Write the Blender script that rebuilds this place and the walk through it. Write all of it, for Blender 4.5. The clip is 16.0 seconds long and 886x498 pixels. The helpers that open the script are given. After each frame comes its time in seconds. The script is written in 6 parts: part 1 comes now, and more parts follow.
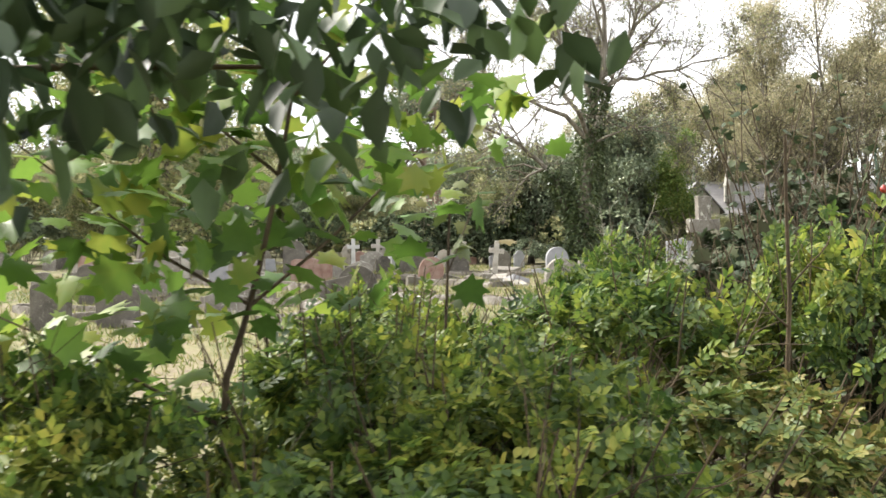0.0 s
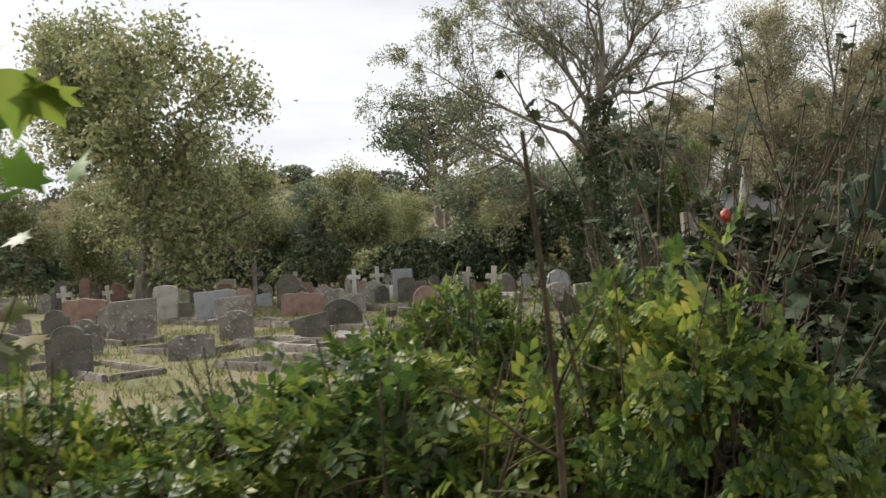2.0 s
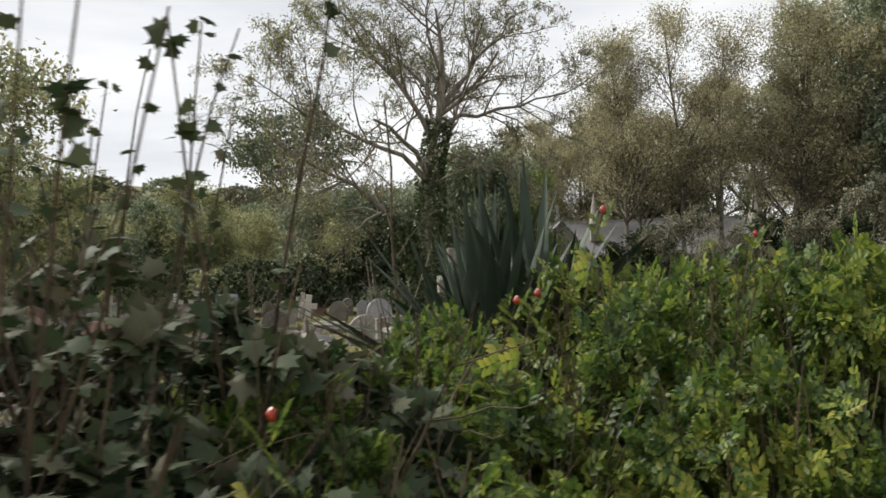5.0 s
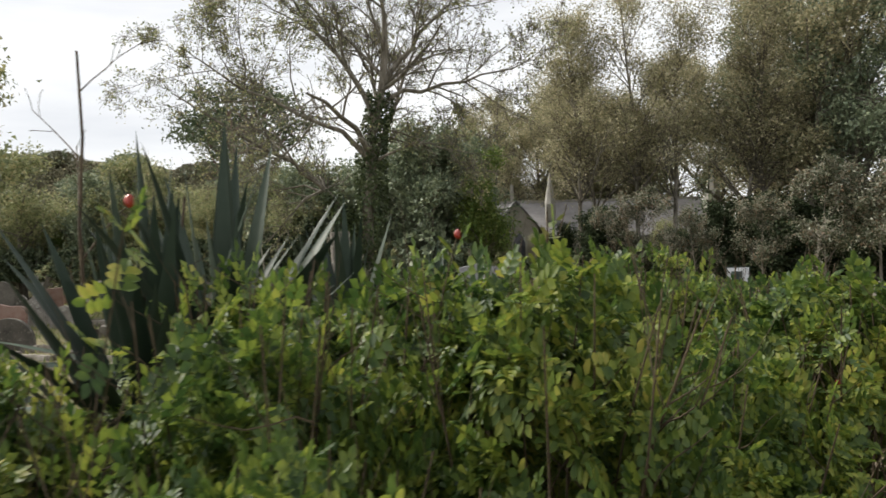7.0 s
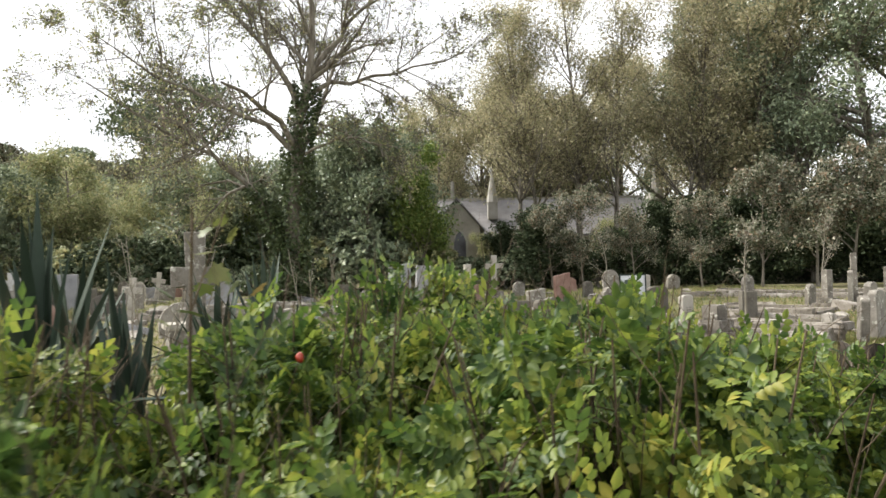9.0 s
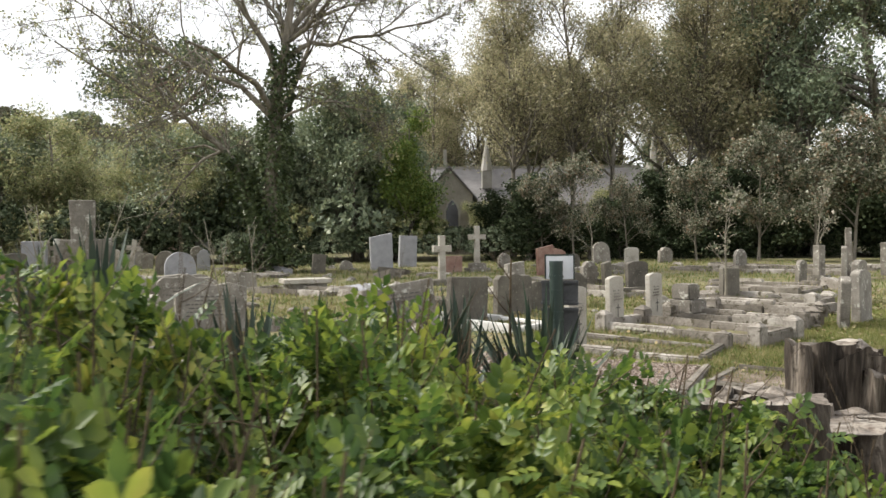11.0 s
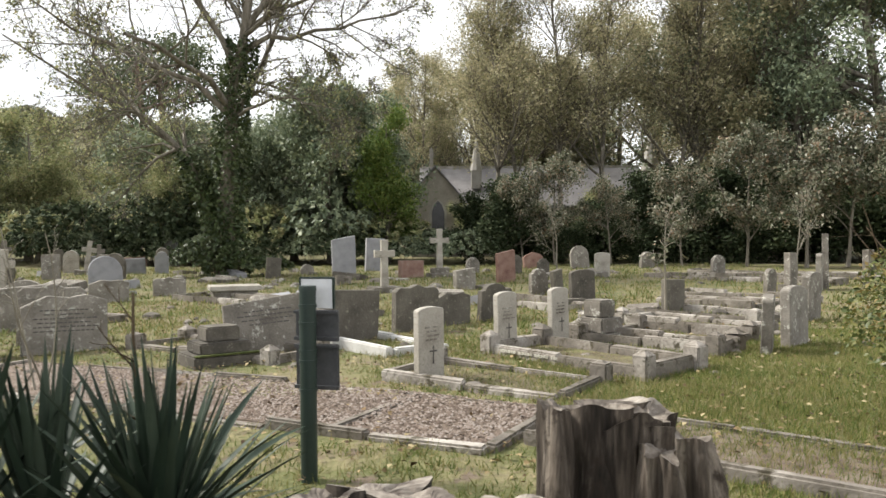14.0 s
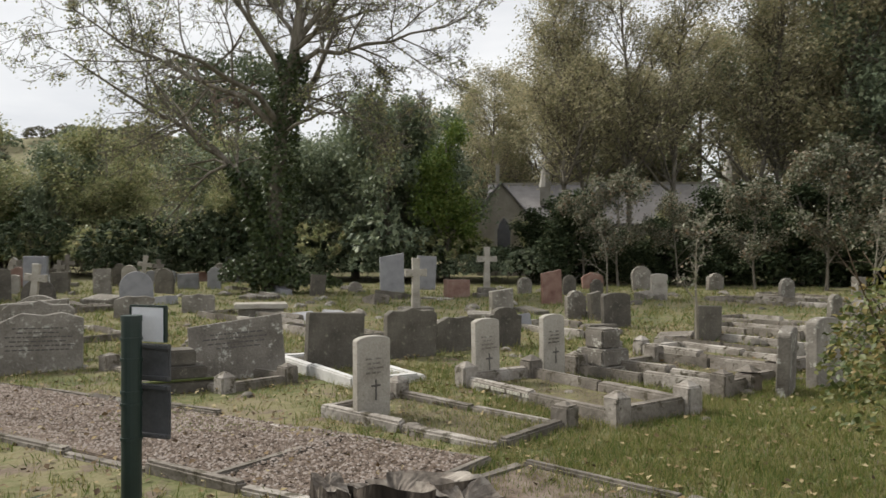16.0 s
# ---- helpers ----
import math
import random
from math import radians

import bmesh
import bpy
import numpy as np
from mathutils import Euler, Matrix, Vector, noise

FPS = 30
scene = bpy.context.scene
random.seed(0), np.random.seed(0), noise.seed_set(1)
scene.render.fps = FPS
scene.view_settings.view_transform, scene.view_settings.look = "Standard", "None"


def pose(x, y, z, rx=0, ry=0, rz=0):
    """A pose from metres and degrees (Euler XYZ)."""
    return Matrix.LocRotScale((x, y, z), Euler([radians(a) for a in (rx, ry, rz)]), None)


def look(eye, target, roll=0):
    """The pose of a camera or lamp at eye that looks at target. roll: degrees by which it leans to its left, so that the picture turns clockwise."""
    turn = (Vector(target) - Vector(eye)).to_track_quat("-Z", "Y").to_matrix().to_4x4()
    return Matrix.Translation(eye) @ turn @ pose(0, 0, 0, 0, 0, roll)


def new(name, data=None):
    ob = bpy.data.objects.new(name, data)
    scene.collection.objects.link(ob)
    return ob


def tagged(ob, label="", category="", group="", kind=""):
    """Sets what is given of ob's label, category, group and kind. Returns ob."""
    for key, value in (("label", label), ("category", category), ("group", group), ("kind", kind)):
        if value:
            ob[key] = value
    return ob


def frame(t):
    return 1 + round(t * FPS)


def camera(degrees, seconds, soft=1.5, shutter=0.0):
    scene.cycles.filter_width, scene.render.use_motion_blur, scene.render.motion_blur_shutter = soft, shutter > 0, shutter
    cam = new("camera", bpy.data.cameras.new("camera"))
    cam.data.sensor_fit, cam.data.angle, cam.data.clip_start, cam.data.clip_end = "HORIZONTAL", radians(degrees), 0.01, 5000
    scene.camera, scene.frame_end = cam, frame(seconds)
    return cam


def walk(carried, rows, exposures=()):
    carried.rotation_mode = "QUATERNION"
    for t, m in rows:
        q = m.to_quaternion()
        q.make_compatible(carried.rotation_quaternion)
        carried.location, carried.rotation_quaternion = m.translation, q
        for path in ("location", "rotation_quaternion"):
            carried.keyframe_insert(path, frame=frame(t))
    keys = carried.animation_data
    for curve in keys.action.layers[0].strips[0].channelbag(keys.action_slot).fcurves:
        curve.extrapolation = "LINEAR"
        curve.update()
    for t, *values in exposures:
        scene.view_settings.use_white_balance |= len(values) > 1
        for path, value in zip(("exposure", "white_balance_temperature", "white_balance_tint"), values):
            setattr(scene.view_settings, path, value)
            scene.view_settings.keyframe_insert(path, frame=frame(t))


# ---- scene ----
cam = camera(56.2, 16.0, shutter=0.3)
PATH = [
    (0, -7.1, -7.4, 1, 89.9, 0.03, 8.85),
    (0.5, -6.882, -7.108, 1.005, 90.35, 1.61, 8.99),
    (1, -6.711, -6.79, 1.061, 90.71, 2.68, 8.97),
    (1.5, -6.484, -6.47, 1.086, 91.05, 2.63, 10.59),
    (2, -6.298, -6.133, 1.109, 91.57, 2.39, 10.59),
    (2.5, -6.101, -5.784, 1.152, 91.97, 3.84, 8.49),
    (3, -5.769, -5.524, 1.179, 91.54, 3.8, 7.4),
    (3.5, -5.485, -5.304, 1.196, 91.2, 2.41, 6.52),
    (4, -5.179, -5, 1.25, 92.62, 0.87, 3.23),
    (6.3, -3.644, -3.701, 1.43, 92.09, 2, 2.34),
    (6.5, -3.548, -3.612, 1.438, 91.66, 1.6, 2.48),
    (7, -3.324, -3.276, 1.446, 91.03, 1.5, 0.49),
    (7.5, -3.098, -2.989, 1.449, 90.72, 2.2, -0.95),
    (8, -2.809, -2.735, 1.477, 89.68, 0.7, -0.55),
    (8.5, -2.566, -2.387, 1.506, 90.03, 0.6, -1.86),
    (9, -2.312, -2.024, 1.513, 90.77, 1.3, -2.56),
    (9.5, -2.032, -1.81, 1.545, 90.2, -0, -1.55),
    (10, -1.773, -1.476, 1.557, 89.23, -0.1, -1.86),
    (10.2, -1.688, -1.356, 1.552, 89.05, 0.5, -2.24),
    (12.3, -0.453, -0.438, 1.64, 88.17, 0.5, -1.33),
    (12.5, -0.298, -0.33, 1.65, 88.14, -0, -0.46),
    (13, 0.036, -0.136, 1.651, 87.99, -0.4, 0.67),
    (13.5, 0.4, 0.201, 1.681, 88.34, 1.1, -0.69),
    (14, 0.81, 0.456, 1.663, 88.57, 0.4, -0.44),
    (14.5, 1.196, 0.612, 1.681, 88.83, -0.8, 0.07),
    (15, 1.531, 0.983, 1.705, 89.94, -0, -0.4),
    (15.5, 1.917, 1.243, 1.677, 90.6, 0.3, 2.12),
    (16, 2.216, 1.53, 1.684, 89.77, -0.1, 5.85),
]
walk(cam, [(r[0], pose(*r[1:])) for r in PATH], [
    (0.0, 1.4), (0.6, 1.42), (1.0, 1.22), (2.0, 0.35), (3.0, 0.05), (4.2, 0.25), (6.3, 0.22), (7.2, 0.36), (8.0, 0.62), (8.5, 0.9), (9.0, 0.92),
    (10.2, 0.75), (12.3, 0.72), (14.5, 0.72), (15.2, 0.62), (16.0, 0.12)])

# ---- world, sun ----
SUN_AZ, SUN_EL = 288.0, 44.0          # degrees: compass bearing from +y towards +x, height
world = bpy.data.worlds.new("overcast_sky")
world.use_nodes = True
scene.world = world
wt = world.node_tree
wt.nodes.clear()
w_out = wt.nodes.new("ShaderNodeOutputWorld")
w_bg = wt.nodes.new("ShaderNodeBackground")
w_sky = wt.nodes.new("ShaderNodeTexSky")
w_sky.sky_type, w_sky.sun_disc = "NISHITA", False
w_sky.sun_elevation, w_sky.sun_rotation = radians(SUN_EL), radians(SUN_AZ)
w_scale = wt.nodes.new("ShaderNodeVectorMath")
w_scale.operation = "SCALE"
w_scale.inputs["Scale"].default_value = 0.10
w_co = wt.nodes.new("ShaderNodeTexCoord")
w_map = wt.nodes.new("ShaderNodeMapping")
w_map.inputs["Scale"].default_value = (1.0, 1.0, 4.5)
w_noise = wt.nodes.new("ShaderNodeTexNoise")
w_noise.inputs["Scale"].default_value, w_noise.inputs["Detail"].default_value = 2.3, 6.0
w_ramp = wt.nodes.new("ShaderNodeValToRGB")
w_ramp.color_ramp.elements[0].position, w_ramp.color_ramp.elements[0].color = 0.30, (0.66, 0.68, 0.72, 1)
w_ramp.color_ramp.elements[1].position, w_ramp.color_ramp.elements[1].color = 0.62, (0.98, 0.98, 0.98, 1)
w_mix = wt.nodes.new("ShaderNodeMix")
w_mix.data_type = "RGBA"
w_mix.inputs["Factor"].default_value = 0.93     # cloud cover
wt.links.new(w_co.outputs["Generated"], w_map.inputs["Vector"])
wt.links.new(w_map.outputs["Vector"], w_noise.inputs["Vector"])
wt.links.new(w_noise.outputs["Fac"], w_ramp.inputs["Fac"])
wt.links.new(w_sky.outputs["Color"], w_scale.inputs[0])
wt.links.new(w_scale.outputs["Vector"], w_mix.inputs[6])
wt.links.new(w_ramp.outputs["Color"], w_mix.inputs[7])
wt.links.new(w_mix.outputs[2], w_bg.inputs["Color"])
w_bg.inputs["Strength"].default_value = 0.95
wt.links.new(w_bg.outputs["Background"], w_out.inputs["Surface"])

sun = new("sun", bpy.data.lights.new("sun", "SUN"))
sun.data.energy, sun.data.angle, sun.data.color = 4.2, radians(12), (1.0, 0.95, 0.86)
_a, _e = radians(SUN_AZ), radians(SUN_EL)
sun.matrix_world = look((math.sin(_a) * math.cos(_e) * 60, math.cos(_a) * math.cos(_e) * 60, math.sin(_e) * 60), (0, 0, 0))


# ---- materials ----
def material(name, colors, scale=4.0, fine=40.0, rough=0.8, bump=0.3, island=0.0, translucent=0.0, spots=None,
             spot_scale=7.0, spot_amount=0.5, stretch=(1, 1, 1), spec=0.3, metal=0.0, per_object=0.0, bump_size=0.02):
    """Two-scale noise over a ramp of base colours; islands and objects may shift along the ramp."""
    m = bpy.data.materials.new(name)
    m.use_nodes = True
    nt = m.node_tree
    nt.nodes.clear()
    N, L = nt.nodes.new, nt.links.new
    out, bsdf = N("ShaderNodeOutputMaterial"), N("ShaderNodeBsdfPrincipled")
    bsdf.inputs["Roughness"].default_value = rough
    bsdf.inputs["Specular IOR Level"].default_value = spec
    bsdf.inputs["Metallic"].default_value = metal
    co, mp = N("ShaderNodeTexCoord"), N("ShaderNodeMapping")
    mp.inputs["Scale"].default_value = stretch
    L(co.outputs["Object"], mp.inputs["Vector"])
    n1, n2 = N("ShaderNodeTexNoise"), N("ShaderNodeTexNoise")
    n1.inputs["Scale"].default_value, n1.inputs["Detail"].default_value = scale, 5
    n2.inputs["Scale"].default_value, n2.inputs["Detail"].default_value = fine, 6
    L(mp.outputs["Vector"], n1.inputs["Vector"])
    L(mp.outputs["Vector"], n2.inputs["Vector"])
    add = N("ShaderNodeMath")
    add.operation = "MULTIPLY_ADD"
    L(n2.outputs["Fac"], add.inputs[0])
    add.inputs[1].default_value = 0.6
    mul = N("ShaderNodeMath")
    mul.operation = "MULTIPLY_ADD"
    L(n1.outputs["Fac"], mul.inputs[0])
    mul.inputs[1].default_value = 1.5
    mul.inputs[2].default_value = -0.545
    L(mul.outputs[0], add.inputs[2])
    fac = add.outputs[0]
    for amount, node, socket in ((island, "ShaderNodeNewGeometry", "Random Per Island"), (per_object, "ShaderNodeObjectInfo", "Random")):
        if amount:
            src, mx = N(node), N("ShaderNodeMix")
            mx.inputs["Factor"].default_value = amount
            L(fac, mx.inputs[2])
            L(src.outputs[socket], mx.inputs[3])
            fac = mx.outputs[0]
    ramp = N("ShaderNodeValToRGB")
    els = ramp.color_ramp.elements
    while len(els) < len(colors):
        els.new(0.5)
    for i, c in enumerate(colors):
        els[i].position = 0.18 + 0.64 * i / max(1, len(colors) - 1)
        els[i].color = (*c, 1)
    L(fac, ramp.inputs["Fac"])
    color = ramp.outputs["Color"]
    if spots:
        n3, r3, mx = N("ShaderNodeTexNoise"), N("ShaderNodeValToRGB"), N("ShaderNodeMix")
        n3.inputs["Scale"].default_value, n3.inputs["Detail"].default_value = spot_scale, 8
        n3.inputs["Roughness"].default_value = 0.7
        L(co.outputs["Object"], n3.inputs["Vector"])
        r3.color_ramp.elements[0].position = 0.62 - 0.2 * spot_amount
        r3.color_ramp.elements[1].position = 0.70 - 0.2 * spot_amount
        L(n3.outputs["Fac"], r3.inputs["Fac"])
        mx.data_type = "RGBA"
        L(r3.outputs["Color"], mx.inputs["Factor"])
        L(color, mx.inputs[6])
        mx.inputs[7].default_value = (*spots, 1)
        color = mx.outputs[2]
    L(color, bsdf.inputs["Base Color"])
    if bump:
        b = N("ShaderNodeBump")
        b.inputs["Strength"].default_value, b.inputs["Distance"].default_value = bump, bump_size
        L(n2.outputs["Fac"], b.inputs["Height"])
        L(b.outputs["Normal"], bsdf.inputs["Normal"])
    if translucent:
        tr, mix = N("ShaderNodeBsdfTranslucent"), N("ShaderNodeMixShader")
        L(color, tr.inputs["Color"])
        mix.inputs["Fac"].default_value = translucent
        L(bsdf.outputs["BSDF"], mix.inputs[1])
        L(tr.outputs["BSDF"], mix.inputs[2])
        L(mix.outputs["Shader"], out.inputs["Surface"])
    else:
        L(bsdf.outputs["BSDF"], out.inputs["Surface"])
    return m


def leaf_material(name, colors, rough=0.45, translucent=0.3, spec=0.4, island=0.65, scale=1.2):
    return material(name, colors, scale, 30, rough, 0, island, translucent, spec=spec)


M_GROUND = material("ground_grass", [(0.066, 0.072, 0.027), (0.108, 0.114, 0.044), (0.172, 0.154, 0.08), (0.16, 0.132, 0.086)], 0.7, 11, 0.95, 0.8, bump_size=0.06, spots=(0.14, 0.108, 0.08), spot_scale=2.3, spot_amount=0.42)
M_BLADE = leaf_material("grass_blades", [(0.07, 0.105, 0.022), (0.125, 0.158, 0.04), (0.215, 0.208, 0.078), (0.30, 0.25, 0.125)], 0.6, 0.4)
M_LAWN = leaf_material("lawn_blades", [(0.088, 0.122, 0.028), (0.145, 0.182, 0.045), (0.225, 0.24, 0.07), (0.30, 0.26, 0.105)], 0.65, 0.45)
M_GRAVEL = material("gravel_bed", [(0.072, 0.052, 0.039), (0.144, 0.111, 0.086), (0.216, 0.178, 0.148)], 6, 45, 0.95, 0.8)
M_PEBBLE = material("pebbles", [(0.07, 0.051, 0.039), (0.154, 0.117, 0.094), (0.252, 0.219, 0.195)], 2, 20, 0.9, 0.2, island=0.8)
M_STONE = material("weathered_stone", [(0.085, 0.076, 0.062), (0.18, 0.163, 0.14), (0.28, 0.26, 0.226)], 3, 34, 0.9, 0.5, spots=(0.44, 0.43, 0.38), spot_scale=9, spot_amount=0.3, per_object=0.3)
M_STONE_PALE = material("pale_portland_stone", [(0.22, 0.20, 0.168), (0.34, 0.315, 0.272), (0.43, 0.405, 0.358)], 3, 40, 0.85, 0.25, spots=(0.22, 0.20, 0.16), spot_scale=6, spot_amount=0.15)
M_STONE_DARK = material("dark_lichened_stone", [(0.05, 0.045, 0.038), (0.10, 0.09, 0.075), (0.16, 0.145, 0.12)], 3, 30, 0.9, 0.4, spots=(0.24, 0.23, 0.18), spot_scale=12, spot_amount=0.15, per_object=0.3)
M_STONE_RED = material("reddish_granite", [(0.145, 0.076, 0.06), (0.23, 0.14, 0.111), (0.281, 0.204, 0.17)], 4, 60, 0.7, 0.2, per_object=0.2)
M_STONE_GREY = material("grey_granite", [(0.17, 0.17, 0.178), (0.255, 0.255, 0.268), (0.315, 0.315, 0.323)], 4, 70, 0.75, 0.2, per_object=0.3)
M_MARBLE = material("white_marble", [(0.4, 0.392, 0.376), (0.512, 0.504, 0.488), (0.576, 0.568, 0.552)], 3, 30, 0.6, 0.15, spots=(0.40, 0.38, 0.33), spot_amount=0.15)
M_KERB = material("kerb_stone", [(0.10, 0.088, 0.074), (0.20, 0.178, 0.152), (0.40, 0.372, 0.335)], 2.6, 26, 0.92, 0.6, spots=(0.075, 0.065, 0.045), spot_scale=6, spot_amount=0.45, per_object=0.35)
M_LETTER = material("cut_lettering", [(0.08, 0.075, 0.07), (0.12, 0.11, 0.10)], 8, 60, 0.95, 0.1)
M_LETTER_PALE = material("worn_gilt_lettering", [(0.40, 0.38, 0.32), (0.52, 0.50, 0.44)], 8, 60, 0.8, 0.1)
M_BARK = material("grey_bark", [(0.084, 0.072, 0.058), (0.168, 0.15, 0.12), (0.252, 0.228, 0.192)], 3, 22, 0.95, 0.7, stretch=(2, 2, 0.5))
M_BARK_PALE = material("pale_twigs", [(0.16, 0.14, 0.11), (0.27, 0.25, 0.20)], 3, 22, 0.9, 0.3)
M_BARK_PINE = material("pine_bark", [(0.14, 0.095, 0.075), (0.25, 0.19, 0.155)], 2, 12, 0.95, 0.6, stretch=(2, 2, 0.6))
M_STEM = material("brown_stems", [(0.034, 0.024, 0.015), (0.072, 0.051, 0.03), (0.111, 0.085, 0.051)], 5, 40, 0.8, 0.3)
M_STEM_GREEN = material("green_stems", [(0.05, 0.06, 0.02), (0.10, 0.11, 0.04)], 5, 40, 0.7, 0.1)
M_ROSE = leaf_material("rose_leaves", [(0.019, 0.038, 0.012), (0.043, 0.082, 0.02), (0.097, 0.148, 0.028), (0.215, 0.262, 0.045), (0.37, 0.335, 0.07)], 0.46, 0.44, 0.35, 0.34, 2.4)
M_ROSE_OLD = leaf_material("autumn_rose_leaves", [(0.032, 0.056, 0.016), (0.07, 0.112, 0.028), (0.14, 0.175, 0.042), (0.23, 0.205, 0.058), (0.19, 0.12, 0.05)], 0.5, 0.3, 0.4, 0.4, 2.4)
M_BUSH = leaf_material("yellowing_bush_leaves", [(0.045, 0.065, 0.018), (0.085, 0.11, 0.03), (0.15, 0.155, 0.045), (0.22, 0.16, 0.055)], 0.5, 0.3)
M_DARKLEAF = leaf_material("dark_lobed_leaves", [(0.025, 0.042, 0.018), (0.045, 0.065, 0.03), (0.07, 0.085, 0.042), (0.10, 0.09, 0.06)], 0.58, 0.2, 0.22)
M_SYCAMORE = leaf_material("sycamore_leaves", [(0.05, 0.10, 0.02), (0.095, 0.18, 0.03), (0.15, 0.25, 0.04), (0.27, 0.29, 0.05)], 0.5, 0.45)
M_OVERHANG = leaf_material("overhanging_dark_leaves", [(0.02, 0.036, 0.018), (0.038, 0.06, 0.026), (0.07, 0.115, 0.036)], 0.5, 0.22)
M_YUCCA = material("yucca_blades", [(0.019, 0.032, 0.022), (0.035, 0.053, 0.036), (0.061, 0.08, 0.056)], 1.2, 20, 0.5, 0.1, per_object=0.6, spec=0.2)
M_YUCCA_DRY = material("dry_yucca_blades", [(0.12, 0.08, 0.05), (0.26, 0.20, 0.13)], 1.2, 20, 0.8, 0.1, island=0.6)
M_TREE = leaf_material("mixed_green_leaves", [(0.14, 0.165, 0.078), (0.23, 0.258, 0.12), (0.335, 0.342, 0.165), (0.43, 0.38, 0.205)], 0.6, 0.35)
M_TREE_DARK = leaf_material("dark_evergreen_leaves", [(0.11, 0.145, 0.092), (0.192, 0.235, 0.145), (0.295, 0.325, 0.20)], 0.55, 0.2)
M_TREE_BROWN = leaf_material("browning_leaves", [(0.21, 0.21, 0.118), (0.31, 0.297, 0.168), (0.41, 0.372, 0.222), (0.51, 0.447, 0.295)], 0.6, 0.35)
M_TREE_GREY = leaf_material("silvery_leaves", [(0.045, 0.062, 0.03), (0.085, 0.10, 0.056), (0.17, 0.175, 0.115), (0.34, 0.34, 0.26), (0.24, 0.16, 0.10)], 0.5, 0.3)
M_TREE_LIME = leaf_material("bright_green_leaves", [(0.078, 0.13, 0.026), (0.143, 0.208, 0.046), (0.221, 0.26, 0.065)], 0.6, 0.3)
M_HEDGE = leaf_material("dark_hedge_leaves", [(0.028, 0.042, 0.022), (0.05, 0.068, 0.034), (0.085, 0.102, 0.052)], 0.8, 0.15, 0.15)
M_PINE = leaf_material("pine_needles", [(0.056, 0.081, 0.042), (0.098, 0.123, 0.063), (0.14, 0.161, 0.084)], 0.6, 0.15)
M_FAR = leaf_material("muted_autumn_leaves", [(0.08, 0.085, 0.05), (0.13, 0.125, 0.075), (0.19, 0.165, 0.10)], 0.7, 0.25)
M_IVY = leaf_material("ivy_leaves", [(0.033, 0.055, 0.021), (0.065, 0.091, 0.033), (0.111, 0.137, 0.055)], 0.4, 0.15)
M_HIP = material("red_rosehip", [(0.22, 0.016, 0.01), (0.36, 0.04, 0.018)], 20, 60, 0.35, 0.05, per_object=0.5, spec=0.5)
M_ROSEBLOOM = material("faded_orange_bloom", [(0.55, 0.12, 0.05), (0.68, 0.25, 0.12)], 20, 60, 0.6, 0.1, per_object=0.4)
# weathered wood; the wide ramp also carries lit and shaded tones as colour
M_STUMP = material("weathered_shaded_stump_wood", [(0.010, 0.008, 0.006), (0.028, 0.022, 0.017), (0.085, 0.069, 0.055), (0.22, 0.188, 0.155)], 1.6, 12, 0.9, 0.9, stretch=(4.0, 4.0, 0.5), spots=(0.03, 0.022, 0.016), spot_scale=4, spot_amount=0.35)
# darker copy of the stump wood: the low stump's shaded side as colour
M_STUMP_SHADED = material("shaded_stump_bark", [(0.008, 0.007, 0.005), (0.02, 0.016, 0.012), (0.045, 0.036, 0.028), (0.10, 0.085, 0.07)], 1.6, 12, 0.9, 0.9, stretch=(4.0, 4.0, 0.5))
M_CUT = material("sawn_wood_top", [(0.06, 0.05, 0.041), (0.165, 0.142, 0.12), (0.33, 0.30, 0.26)], 5, 30, 0.9, 0.5, spots=(0.07, 0.05, 0.04), spot_scale=7, spot_amount=0.2)
M_POST = material("dark_green_plastic", [(0.010, 0.022, 0.018), (0.018, 0.034, 0.028)], 4, 50, 0.45, 0.05, spec=0.5)
M_SIGNBACK = material("grey_sign_backing", [(0.05, 0.052, 0.055), (0.10, 0.10, 0.105)], 5, 60, 0.5, 0.1)
M_SIGNFACE = material("white_sign_face", [(0.62, 0.63, 0.66), (0.74, 0.75, 0.77)], 5, 60, 0.4, 0.02)
M_WALL = material("chapel_rubble_wall", [(0.168, 0.15, 0.126), (0.264, 0.24, 0.204), (0.36, 0.33, 0.282)], 1.5, 9, 0.95, 0.6, island=0.4)
M_DRESSED = material("chapel_dressed_stone", [(0.28, 0.265, 0.235), (0.4, 0.38, 0.345)], 2, 14, 0.9, 0.3)
M_SLATE = material("roof_slate", [(0.14, 0.135, 0.135), (0.225, 0.215, 0.218), (0.31, 0.295, 0.29)], 2, 12, 0.8, 0.3, island=0.6)
M_GLASS = material("dark_leaded_glass", [(0.015, 0.015, 0.018), (0.03, 0.03, 0.035)], 4, 20, 0.15, 0.05, spec=0.5)
M_SOIL = material("grave_soil", [(0.07, 0.055, 0.035), (0.13, 0.11, 0.065), (0.17, 0.17, 0.075)], 3, 24, 0.98, 0.9, bump_size=0.04)
M_LITTER = material("fallen_leaves", [(0.07, 0.045, 0.025), (0.15, 0.10, 0.05), (0.24, 0.18, 0.09), (0.30, 0.25, 0.14)], 4, 30, 0.85, 0.1, island=0.85)
M_MOSS = material("moss", [(0.05, 0.065, 0.02), (0.10, 0.11, 0.035)], 6, 40, 1.0, 0.5)


